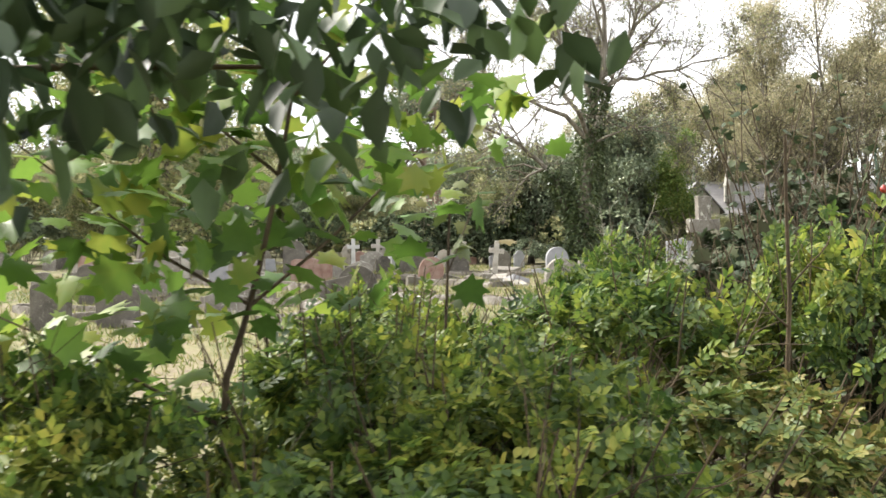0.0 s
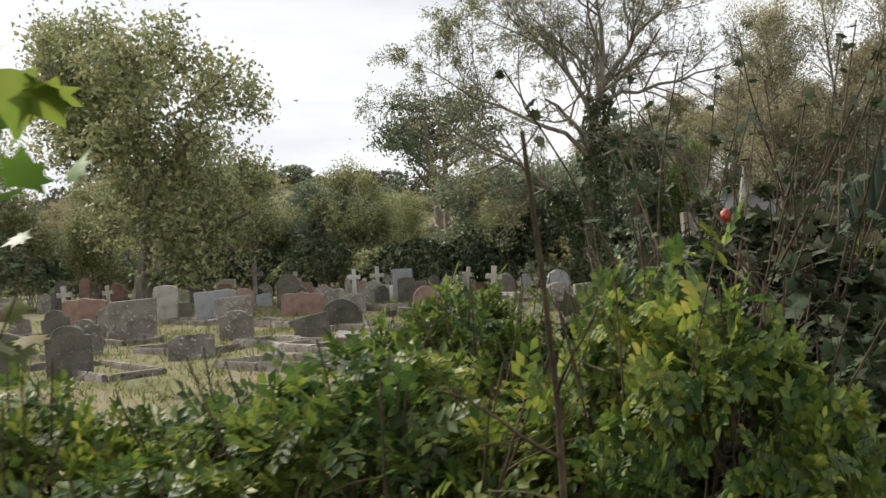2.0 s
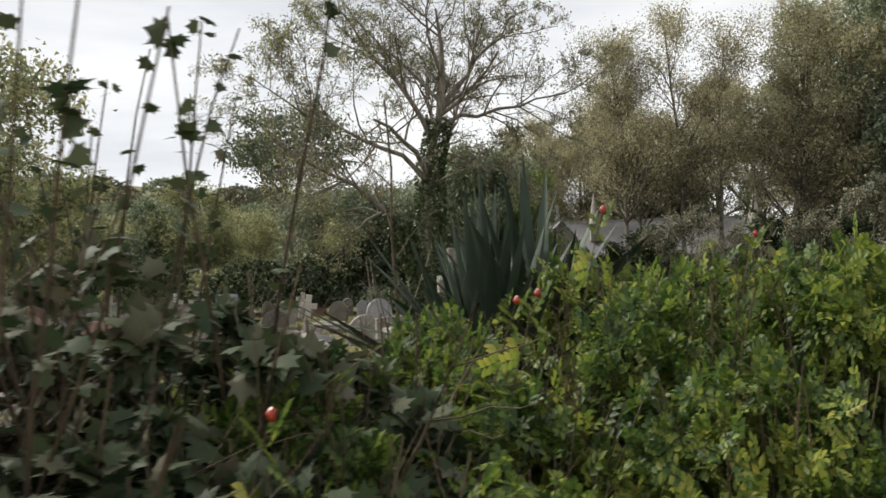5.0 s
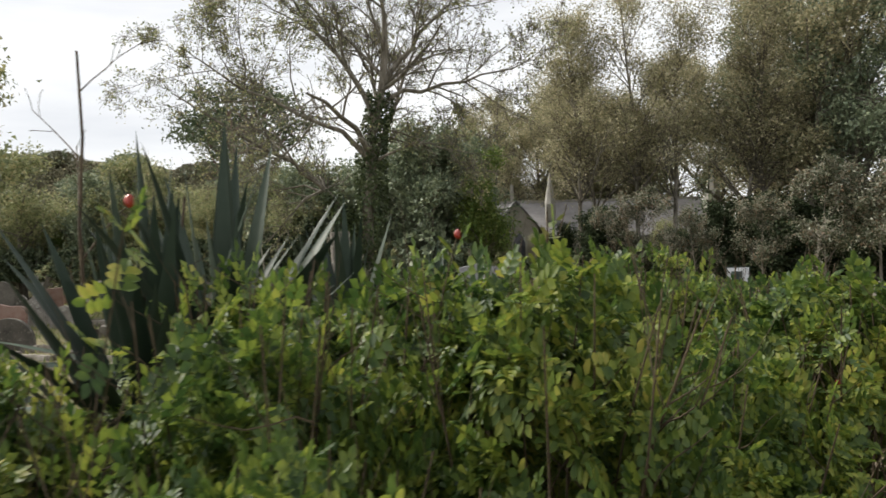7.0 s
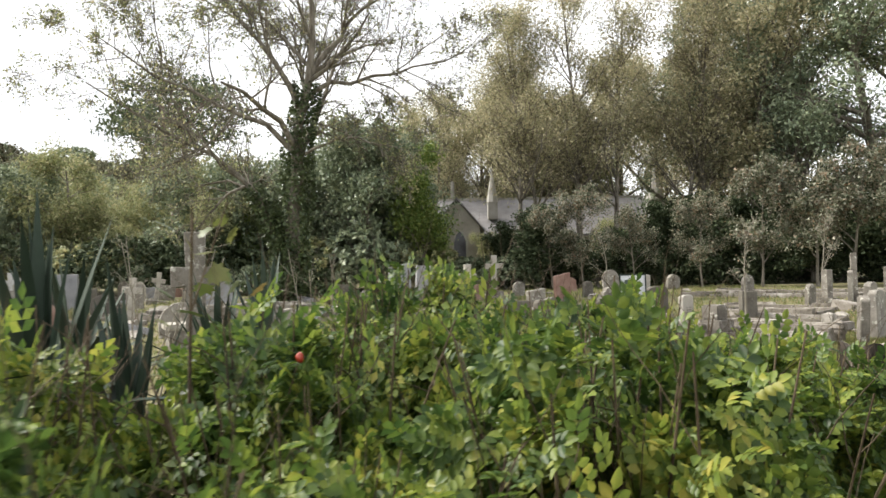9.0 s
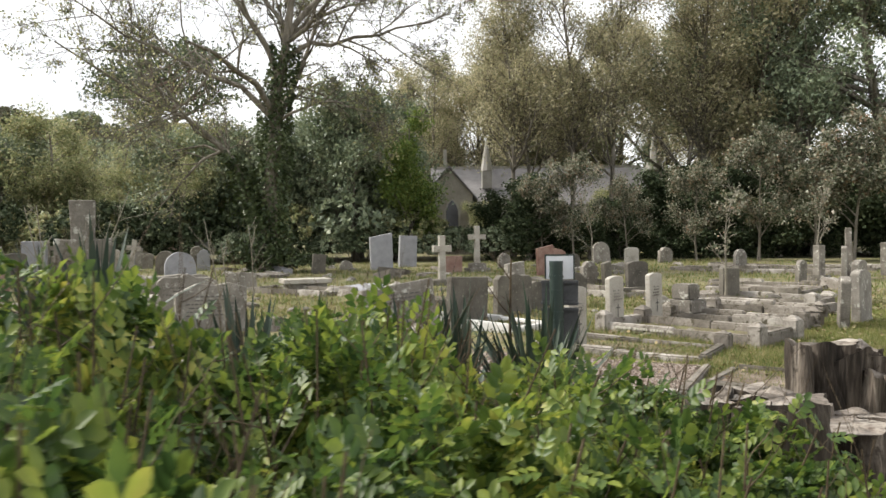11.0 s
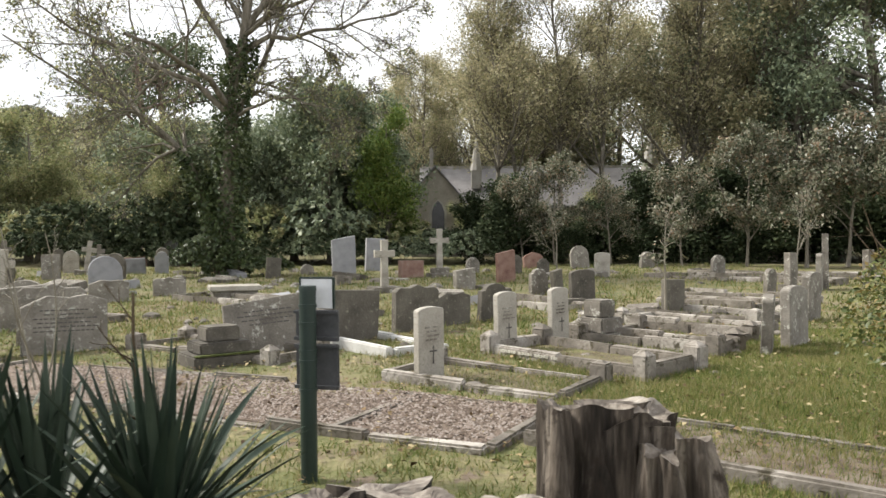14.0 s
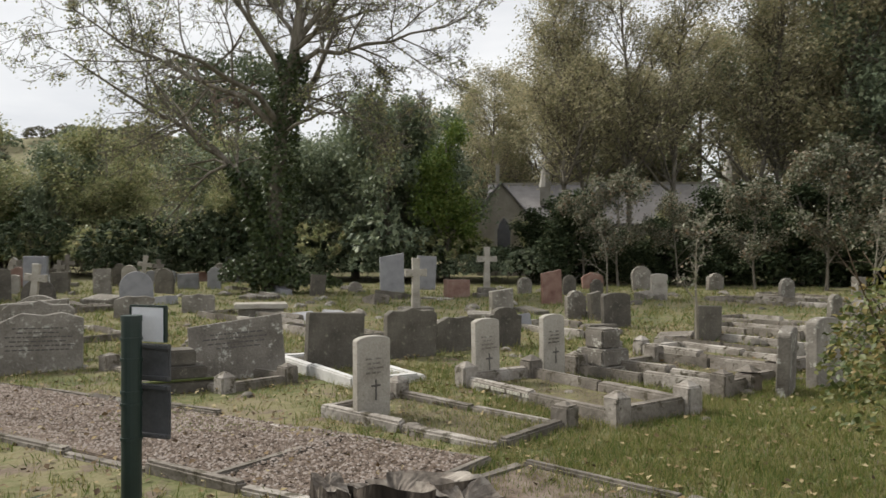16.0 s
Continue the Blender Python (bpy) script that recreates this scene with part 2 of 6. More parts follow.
# ---- mesh helpers ----
def fast_mesh(name, verts, faces, mat, smooth=False):
    """A mesh from arrays: verts (n, 3), faces (m, k)."""
    me = bpy.data.meshes.new(name)
    verts, faces = np.asarray(verts, np.float32), np.asarray(faces, np.int32)
    me.vertices.add(len(verts))
    me.vertices.foreach_set("co", verts.ravel())
    me.loops.add(faces.size)
    me.loops.foreach_set("vertex_index", faces.ravel())
    me.polygons.add(len(faces))
    me.polygons.foreach_set("loop_start", np.arange(len(faces), dtype=np.int32) * faces.shape[1])
    if smooth:
        me.polygons.foreach_set("use_smooth", np.ones(len(faces), bool))
    me.materials.append(mat)
    me.update(calc_edges=True)
    me.validate()
    return me


def put(name, me, parent=None, label=""):
    ob = new(name, me)
    if parent:
        ob.parent = parent
    return tagged(ob, label)


def part(name, bm, mat, parent=None, label=""):
    """Links a bmesh as one mesh object under a thing or a part."""
    me = bpy.data.meshes.new(name)
    bm.to_mesh(me)
    bm.free()
    me.materials.append(mat)
    return put(name, me, parent, label)


def thing(name, m, label, category, group="", kind=""):
    ob = new(name)
    ob.empty_display_size = 0.1
    ob.matrix_world = m
    return tagged(ob, label, category, group, kind)


def ground_z(x, y):
    fade = np.clip((24 - y) / 16, 0, 1)
    return 0.03 * np.clip(x - 0.5, -16, 0) * fade + 0.018 * np.clip(y - 9.5, -30, 0)


def unit(v):
    return v / np.maximum(np.linalg.norm(v, axis=-1, keepdims=True), 1e-9)


def frames_of(axis, up):
    y = unit(axis)
    x = unit(np.cross(y, up))
    return x, y, np.cross(x, y)


def scatter(name, pos, axis, up, size, template, tris, mat):
    """Many small leaves: the template's x is across, y along the leaf, z its face."""
    x, y, z = frames_of(axis, up)
    t = np.asarray(template, float)
    s = np.asarray(size, float)[:, None, None]
    v = pos[:, None, :] + s * (t[None, :, 0:1] * x[:, None] + t[None, :, 1:2] * y[:, None] + t[None, :, 2:3] * z[:, None])
    f = np.asarray(tris)[None] + (np.arange(len(pos)) * len(t))[:, None, None]
    return fast_mesh(name, v.reshape(-1, 3), f.reshape(-1, f.shape[-1]), mat)


LEAF = [(0, 0, 0), (0.27, 0.38, 0.07), (0.2, 0.75, 0.03), (0, 1.0, -0.12), (-0.2, 0.75, 0.03), (-0.27, 0.38, 0.07)]
LEAF_T = [(0, 1, 2), (0, 2, 3), (0, 3, 4), (0, 4, 5)]
SMALL = [(0, 0, 0), (0.36, 0.5, 0.08), (0, 1.0, -0.1), (-0.36, 0.5, 0.08)]
SMALL_T = [(0, 1, 2), (0, 2, 3)]


TRI = [(-0.34, 0, 0), (0.34, 0.1, 0.05), (0, 1.0, -0.05)]
TRI_T = [(0, 1, 2)]


def compound_leaf(leaf, faces, width, pairs=3):
    """A pinnate leaf: pairs of leaflets and one at the tip."""
    tv, tf = [], []
    spots = [(0.28 + 0.24 * i, side) for i in range(pairs) for side in (-1, 1)] + [(0.28 + 0.24 * pairs - 0.12, 0)]
    for along, side in spots:
        a = side * radians(62)
        ca, sa = math.cos(a), math.sin(a)
        k = len(tv)
        for lx, ly, lz in leaf:
            lx, ly, lz = lx * 0.46 * width, ly * 0.46, lz * 0.46
            tv.append((lx * ca + ly * sa, along + ly * ca - lx * sa, lz - 0.10 * along * along + 0.03 * abs(side)))
        tf += [(a0 + k, b0 + k, c0 + k) for a0, b0, c0 in faces]
    return tv, tf


ROSE_V, ROSE_T = compound_leaf(SMALL, SMALL_T, 0.8)
ROSE_NEAR_V, ROSE_NEAR_T = compound_leaf(LEAF, LEAF_T, 1.15)
_out = [(0.0, 0.0), (0.16, 0.02), (0.42, -0.06), (0.36, 0.16), (0.60, 0.30), (0.40, 0.40), (0.46, 0.72), (0.24, 0.62), (0.12, 0.78), (0.0, 1.05)]
_out = _out + [(-x, y) for x, y in _out[-2:0:-1]]
LOBED = [(0, 0.3, 0.05)] + [(x, y, -0.10 * (abs(x) + max(0, y - 0.6))) for x, y in _out]
LOBED_T = [(0, i + 1, (i + 1) % len(_out) + 1) for i in range(len(_out))]


def tubes(paths, radii, sides=5):
    """Tapered tubes along many lines of equal point count: (b, k, 3), (b, k). Returns verts and quads."""
    paths, radii = np.asarray(paths, float), np.asarray(radii, float)
    b, k, _ = paths.shape
    tan = unit(np.gradient(paths, axis=1))
    ref = np.where(np.abs(tan[..., 2:3]) > 0.9, np.array([1.0, 0, 0]), np.array([0, 0, 1.0]))
    e1 = unit(np.cross(tan, ref))
    e2 = np.cross(tan, e1)
    a = np.linspace(0, 2 * np.pi, sides, endpoint=False)
    v = paths[:, :, None] + radii[:, :, None, None] * (np.cos(a)[:, None] * e1[:, :, None] + np.sin(a)[:, None] * e2[:, :, None])
    i = np.arange(b)[:, None, None] * k * sides
    j = np.arange(k - 1)[None, :, None] * sides
    c = np.arange(sides)[None, None]
    n = (np.arange(sides) + 1) % sides
    q = np.stack([i + j + c, i + j + n, i + j + sides + n, i + j + sides + c], -1)
    return v.reshape(-1, 3), q.reshape(-1, 4)


def join(meshes):
    vs, fs, k = [], [], 0
    for v, f in meshes:
        vs.append(v)
        fs.append(f + k)
        k += len(v)
    return np.concatenate(vs), np.concatenate(fs)


def grow(rng, start, direction, length, k=6, wobble=0.12, lift=0.0):
    """Lines that wander from their starts: (b, k, 3)."""
    b = len(start)
    out = np.zeros((b, k, 3))
    out[:, 0] = start
    d = unit(direction)
    for i in range(1, k):
        d = unit(d + rng.normal(0, wobble, (b, 3)) + np.array([0, 0, lift]))
        out[:, i] = out[:, i - 1] + d * (length / (k - 1))[:, None]
    return out


def branches(rng, parents, radii, count, low, high, ratio, angle, wobble, lift, k=6):
    """Side branches on every parent line."""
    b, pk, _ = parents.shape
    t = rng.uniform(low, high, (b, count)) * (pk - 1)
    i = np.minimum(t.astype(int), pk - 2)
    fr = (t - i)[..., None]
    rows = np.arange(b)[:, None]
    p = parents[rows, i] * (1 - fr) + parents[rows, i + 1] * fr
    tan = unit(parents[rows, i + 1] - parents[rows, i])
    r = radii[rows, i] * (1 - fr[..., 0]) + radii[rows, i + 1] * fr[..., 0]
    plen = np.linalg.norm(np.diff(parents, axis=1), axis=-1).sum(1)
    side = unit(np.cross(tan, rng.normal(0, 1, tan.shape)))
    a = np.radians(rng.normal(angle, 10, t.shape))[..., None]
    d = tan * np.cos(a) + side * np.sin(a)
    length = plen[:, None] * ratio * rng.uniform(0.65, 1.25, t.shape) * (1.15 - 0.5 * t / (pk - 1))
    lines = grow(rng, p.reshape(-1, 3), d.reshape(-1, 3), length.ravel(), k, wobble, lift)
    rad = (r.ravel() * 0.62)[:, None] * np.linspace(1, 0.35, k)[None]
    return lines, rad


def tree_meshes(seed, height, trunk_r, levels, leaf, leaf_size, per_twig, leaf_mat, bark, template=(TRI, TRI_T),
                crown_low=0.3, lean=(0, 0), spread=0.25, trunk_top=0.9, twigs=True):
    """Trunk with limbs, and the crown of leaves on the finest twigs."""
    rng = np.random.default_rng(seed)
    k = 9
    trunk = grow(rng, np.zeros((1, 3)), np.array([[lean[0], lean[1], 1.0]]), np.array([height * trunk_top]), k, 0.05, 0.10)
    rad = trunk_r * np.linspace(1, 0.18, k)[None] * np.r_[1.35, np.ones(k - 1)][None]
    parts_ = [tubes(trunk, rad, 9)]
    cur, cr = trunk, rad
    for lv, (n, low, high, ratio, angle, wobble, lift) in enumerate(levels):
        cur, cr = branches(rng, cur, cr, n, low, high, ratio, angle, wobble, lift, 6 if twigs else 4)
        if lv == len(levels) - 1 and not twigs:
            break
        parts_.append(tubes(cur, np.maximum(cr, 0.006), 5 if len(cur) < 500 else 3))
    v, f = join([(a, b) for a, b in parts_])
    wood = fast_mesh("trunk", v, f, bark, True)
    crown = None
    if per_twig:
        b = len(cur)
        t = rng.uniform(0.2, 1.0, (b, per_twig)) * (cur.shape[1] - 1)
        i = np.minimum(t.astype(int), cur.shape[1] - 2)
        fr = (t - i)[..., None]
        rows = np.arange(b)[:, None]
        p = (cur[rows, i] * (1 - fr) + cur[rows, i + 1] * fr).reshape(-1, 3)
        p = p + rng.normal(0, spread, p.shape)
        d = unit(rng.normal(0, 1, p.shape) + np.array([0, 0, -0.25]))
        up = unit(rng.normal(0, 0.7, p.shape) + np.array([0, 0, 1.0]))
        crown = scatter("crown", p, d, up, rng.uniform(0.7, 1.3, len(p)) * leaf_size, *template, leaf_mat)
    return wood, crown


def tree_thing(name, m, meshes, label, category="tree", group=""):
    t = thing(name, m, label, category, group)
    put("trunk", meshes[0], t)
    if meshes[1]:
        put("crown", meshes[1], t)
    return t


def shrub_meshes(seed, radius, height, n_stems, n_leaves, size, leaf_mat, bark, template=(SMALL, SMALL_T), hollow=0.55, sprays=0, thin=False):
    """Stems fanning out of one root and a ragged crown."""
    rng = np.random.default_rng(seed)
    a = rng.uniform(0, 2 * np.pi, n_stems)
    r = radius * np.sqrt(rng.uniform(0.02, 0.9, n_stems))
    d = np.stack([np.cos(a) * r, np.sin(a) * r, np.full(n_stems, height)], -1)
    lines = grow(rng, np.stack([np.cos(a), np.sin(a), a * 0], -1) * 0.08 * radius, d, np.linalg.norm(d, axis=1) * 0.92, 6, 0.10, 0.02)
    lr = np.full((n_stems, 1), 0.0065 * height ** 0.9) * np.linspace(1, 0.3, 6)
    side, sr = branches(rng, lines, lr, 5, 0.3, 0.95, 0.32, 50, 0.15, 0.05)
    wood = fast_mesh("stems", *join([tubes(lines, lr, 5), tubes(side, sr, 3)]), bark, True)
    lumps = unit(rng.normal(0, 1, (26, 3)))
    lumps[:, 2] = np.abs(lumps[:, 2])
    amp = rng.uniform(-0.22, 0.28, 26)
    u = unit(rng.normal(0, 1, (n_leaves, 3)))
    u[:, 2] = np.abs(u[:, 2]) * 1.0 - 0.25
    near = np.exp(7 * (u @ lumps.T - 1)) @ amp
    rr = (hollow + (1 - hollow) * rng.uniform(0, 1, n_leaves) ** 0.6) * (1 + near)
    p = u * rr[:, None] * np.array([radius, radius, height * 0.56]) + np.array([0, 0, height * 0.46])
    if sprays:
        c = rng.integers(0, n_leaves, sprays)
        tip = p[c] * 1.06
        d2 = ((p[:, None] - tip[None]) ** 2).sum(-1)
        near_tip = tip[d2.argmin(1)]
        p = p + (near_tip - p) * rng.uniform(0.35, 0.8, (n_leaves, 1)) + rng.normal(0, 0.02, p.shape)
    p[:, 2] = np.maximum(p[:, 2], 0.04)
    if thin:
        keep = rng.random(n_leaves) < np.clip((p[:, 2] / height - 0.42) / 0.30, 0.06, 1.0)
        p, u = p[keep], u[keep]
        n_leaves = len(p)
    up = unit(u + np.array([0, 0, 0.8]) + rng.normal(0, 0.45, u.shape))
    axis = unit(u * np.array([1, 1, 0.5]) + rng.normal(0, 0.75, u.shape) - np.array([0, 0, 0.15]))
    leaves = scatter("crown", p, axis, up, rng.uniform(0.65, 1.3, n_leaves) * size, *template, leaf_mat)
    return wood, leaves


def at(x, y, rz=0.0, dz=0.0, rx=0.0, ry=0.0, scale=1.0):
    return pose(x, y, float(ground_z(x, y)) + dz, rx, ry, rz) @ Matrix.Scale(scale, 4)


def line_to(*pts, k=8):
    pts = np.array(pts, float)
    s = np.linspace(0, len(pts) - 1.0001, k)
    i = s.astype(int)
    return pts[i] + (pts[i + 1] - pts[i]) * (s - i)[:, None]


def taper(a, b, k=8):
    return np.linspace(a, b, k)


# ---- ground ----
def graded(lo, hi, step, reach):
    core = np.arange(lo, hi + step / 2, step)
    far, s, edge = [], step, 0.0
    while edge < reach:
        s *= 1.25
        edge += s
        far.append(edge)
    far = np.array(far)
    return np.concatenate([lo - far[::-1], core, hi + far])


def terrain(x, y):
    z = ground_z(x, y)
    hill = 62 * np.exp(-((x + 210) / 190) ** 2 - ((y - 430) / 140) ** 2) + 14 * np.exp(-((x - 60) / 150) ** 2 - ((y - 330) / 120) ** 2)
    n = 0.018 * np.sin(x * 1.3 + 0.7 * np.sin(y * 0.9)) * np.cos(y * 1.1 + 0.4 * x)
    return z + hill + n * (y > -2)


gx, gy = graded(-30, 24, 0.5, 2500), graded(-14, 46, 0.5, 2500)
GX, GY = np.meshgrid(gx, gy)
gv = np.stack([GX, GY, terrain(GX, GY)], -1).reshape(-1, 3)
nx = len(gx)
gi = (np.arange(len(gy) - 1)[:, None] * nx + np.arange(nx - 1)[None]).ravel()
gf = np.stack([gi, gi + 1, gi + nx + 1, gi + nx], -1)
tagged(put("ground", fast_mesh("ground", gv, gf, M_GROUND, True)), "rough mown cemetery grass with dry patches", "ground", kind="structure")


# ---- graves ----
def slab_bm(points, thick, bevel=0.012):
    """A slab with the outline points (x, z), thick along y, front face at -y."""
    bm = bmesh.new()
    vs = [bm.verts.new((x, -thick / 2, z)) for x, z in points]
    f = bm.faces.new(vs)
    ext = bmesh.ops.extrude_face_region(bm, geom=[f])
    bmesh.ops.translate(bm, verts=[v for v in ext["geom"] if isinstance(v, bmesh.types.BMVert)], vec=(0, thick, 0))
    bmesh.ops.recalc_face_normals(bm, faces=bm.faces)
    bmesh.ops.bevel(bm, geom=list(bm.edges), offset=bevel, segments=1, affect="EDGES", clamp_overlap=True)
    return bm


def block_bm(x, y, z0, z1, bevel=0.012, cx=0.0, cy=0.0, jitter=0.0, rng=None):
    bm = bmesh.new()
    bmesh.ops.create_cube(bm, size=1.0)
    for v in bm.verts:
        v.co = Vector((cx + v.co.x * x, cy + v.co.y * y, (z0 + z1) / 2 + v.co.z * (z1 - z0)))
        if jitter:
            v.co += Vector(rng.uniform(-jitter, jitter, 3))
    bmesh.ops.bevel(bm, geom=list(bm.edges), offset=bevel, segments=2, affect="EDGES", clamp_overlap=True)
    return bm


def outline(shape, w, h):
    a, s = w / 2, []
    if shape == "flat":
        s = [(a, h), (-a, h)]
    elif shape == "slant":
        s = [(a, h), (-a, h * 0.9)]
    elif shape == "segment":
        s = [(a * math.cos(t), h - w * 0.12 + w * 0.12 * math.sin(t)) for t in np.linspace(0, math.pi, 11)]
    elif shape == "round":
        s = [(a * math.cos(t), h - a + a * math.sin(t)) for t in np.linspace(0, math.pi, 13)]
    elif shape == "pointed":
        s = [(a, h * 0.72), (a * 0.7, h * 0.86), (0, h), (-a * 0.7, h * 0.86), (-a, h * 0.72)]
    elif shape == "shoulder":
        s = [(a, h * 0.8), (a * 0.72, h * 0.82)] + [(a * 0.7 * math.cos(t), h * 0.84 + h * 0.16 * math.sin(t)) for t in np.linspace(0, math.pi, 9)] + [(-a * 0.72, h * 0.82), (-a, h * 0.8)]
    elif shape == "wave":
        s = [(a, h * 0.86), (a * 0.8, h * 0.94), (a * 0.35, h * 0.93), (0, h), (-a * 0.35, h * 0.93), (-a * 0.8, h * 0.94), (-a, h * 0.86)]
    elif shape == "broken":
        s = [(a, h * 0.9), (a * 0.5, h), (a * 0.1, h * 0.95), (-a * 0.4, h * 0.99), (-a, h * 0.8)]
    return [(-a, -0.12), (a, -0.12)] + s


def letters_bm(w, z_top, rows, y, rng, step=0.055):
    """Worn lines of lettering, as bars."""
    bm = bmesh.new()
    for i in range(rows):
        z, x = z_top - i * step, -w / 2 * rng.uniform(0.55, 0.95)
        end = -x
        while x < end - 0.02:
            d = rng.uniform(0.025, 0.09)
            bmesh.ops.create_cube(bm, size=1.0, matrix=Matrix.Translation((x + d / 2, y, z)) @ Matrix.Diagonal((d, 0.006, 0.018, 1)))
            x += d + 0.018
    return bm


def headstone(x, y, w, h, mat, shape, rz, label, thick=0.10, lean=0.0, tilt=0.0, base=0.0, rows=0, letter=None, name="headstone", dz=0.0):
    seed = int(abs(x * 131 + y * 977)) % 10000
    rng = np.random.default_rng(seed)
    t = thing(name, at(x, y, rz, dz, lean + rng.normal(0, 1.2), tilt + rng.normal(0, 1.2)), label, "gravestone", "cemetery gravestones")
    bm = slab_bm(outline(shape, w, h), thick)
    part("slab", bm, mat, t)
    if base:
        part("base", block_bm(w * 1.25, thick * 2.6, -0.1, base, 0.015), M_STONE, t)
    if rows:
        part("inscription", letters_bm(w * 0.8, h * 0.74, rows, -thick / 2 - 0.001, rng, min(0.06, h * 0.09)), letter or M_LETTER, t)["kind"] = "stuff"
    return t


def cross_bm(h, arm, width, thick, flare=1.0):
    hw, fw = width / 2, width / 2 * flare
    az = h * 0.70
    pts = [(-hw * 1.2, 0), (hw * 1.2, 0), (hw, az - hw), (arm, az - fw), (arm, az + fw), (hw, az + hw), (fw, h), (-fw, h), (-hw, az + hw), (-arm, az + fw), (-arm, az - fw), (-hw, az - hw)]
    return slab_bm(pts, thick, 0.01)


def cross_grave(x, y, h, mat, rz, label, steps=2, ring=False, lean=0.0, tilt=0.0, arm=0.0, width=0.16):
    t = thing("stone_cross", at(x, y, rz, 0, lean, tilt), label, "gravestone", "cemetery gravestones")
    z = 0.0
    for i in range(steps):
        s = 0.78 - 0.24 * i
        part("step", block_bm(s, s * 0.8, z - (0.1 if i == 0 else 0), z + 0.17, 0.018), M_STONE, t)
        z += 0.17
    bm = cross_bm(h - z, arm or h * 0.2, width, width * 0.75, 1.15)
    bm.transform(Matrix.Translation((0, 0, z)))
    c = part("cross", bm, mat, t)
    if ring:
        rb = bmesh.new()
        r, cz = h * 0.135, z + (h - z) * 0.70
        vs = []
        for i in range(28):
            a = 2 * math.pi * i / 28
            vs.append([rb.verts.new((math.cos(a) * q, yy, cz + math.sin(a) * q)) for q, yy in ((r, -0.045), (r + 0.055, -0.045), (r + 0.055, 0.045), (r, 0.045))])
        for i in range(28):
            p, q = vs[i], vs[(i + 1) % 28]
            for k in range(4):
                rb.faces.new((p[k], p[(k + 1) % 4], q[(k + 1) % 4], q[k]))
        bmesh.ops.recalc_face_normals(rb, faces=rb.faces)
        part("ring", rb, mat, c)
    return t


def surround(ax, ay, fx, fy, width, label="weathered stone kerb around a grassy grave", mat=None, h=0.14, posts=True, bed=None, kw=0.12, cross_at=()):
    """Kerb from the head corner a to the foot corner f, its other side to the left of that line."""
    mat = mat or M_KERB
    rng = np.random.default_rng(int(abs(ax * 313 + ay * 71)) % 9999)
    L = math.hypot(fx - ax, fy - ay)
    rz = math.degrees(math.atan2(fy - ay, fx - ax))
    pitch = -math.degrees(math.atan2(float(ground_z(fx, fy) - ground_z(ax, ay)), L))
    t = thing("grave_kerb", at((ax + fx) / 2, (ay + fy) / 2, rz, 0.01, rng.normal(0, 0.5), pitch + rng.normal(0, 0.4)), label, "grave kerb", "grave kerbs")
    for cy in (0, width):
        n = max(1, round(L / 1.1))
        for i in range(n):
            part("kerb_stone", block_bm(L / n - 0.012, kw, -0.12, h + rng.normal(0, 0.022), 0.02, -L / 2 + (i + 0.5) * L / n, cy + rng.normal(0, 0.014), 0.016, rng), mat, t)
    for cx in (-L / 2, L / 2) + tuple(cross_at):
        part("end_kerb", block_bm(kw, width - kw - 0.01, -0.12, h + rng.normal(0, 0.012), 0.02, cx, width / 2, 0.016, rng), mat, t)
    if posts:
        for cx in (-L / 2, L / 2):
            for cy in (0, width):
                if rng.random() < 0.75:
                    s = rng.uniform(0.19, 0.24)
                    bm = block_bm(s, s, -0.1, h + rng.uniform(0.06, 0.13), 0.02, cx, cy)
                    bmesh.ops.create_cone(bm, cap_ends=True, segments=4, radius1=s * 0.66, radius2=0.03, depth=0.06,
                                          matrix=Matrix.Translation((cx, cy, h + 0.12)) @ Matrix.Rotation(math.pi / 4, 4, "Z"))
                    part("corner_post", bm, mat, t)
    if bed:
        part("bed", block_bm(L - kw, width - kw, -0.1, h * (0.6 if bed is M_GRAVEL else 0.3), 0.01, 0, width / 2), bed, t)
    return t


GREY, TAN = "weathered grey stone headstone in rough grass", "lichen-spotted tan stone headstone in rough grass"
DARK, RED = "dark lichened headstone standing in rough grass", "reddish stone headstone standing in rough grass"

# graves around the front plot
for gx_, gy_ in ((0.72, 9.42), (1.72, 11.45), (2.53, 12.15)):
    g = headstone(gx_, gy_, 0.38, 0.82, M_STONE_PALE, "segment", 44, "pale Portland stone war grave headstone with curved top", 0.09, rows=0, name="war_grave_headstone")
    cb = cross_bm(0.20, 0.055, 0.018, 0.006)
    cb.transform(Matrix.Translation((0.02, -0.047, 0.20)))
    part("carved_cross", cb, M_LETTER, g)
    part("inscription", letters_bm(0.24, 0.60, 4, -0.046, np.random.default_rng(int(gx_ * 10)), 0.045), M_STONE, g)["kind"] = "stuff"
surround(0.22, 9.56, 1.97, 8.39, 1.05, "low mossy stone kerb in front of a war grave", h=0.11, bed=M_SOIL)
kl = surround(1.50, 11.22, 3.05, 9.40, 1.0, "lettered stone kerb with corner posts", h=0.17, bed=M_SOIL)
lb = bmesh.new()
lx = -0.95
while lx < 0.75:
    d = 0.02 + 0.022 * abs(math.sin(lx * 37))
    bmesh.ops.create_cube(lb, size=1.0, matrix=Matrix.Translation((lx + d / 2, -0.066, 0.095)) @ Matrix.Diagonal((d, 0.008, 0.035, 1)))
    lx += d + (0.05 if abs(math.sin(lx * 11)) > 0.93 else 0.014)
part("lettering", lb, M_LETTER_PALE, kl, "worn white letters along the kerb")["kind"] = "stuff"
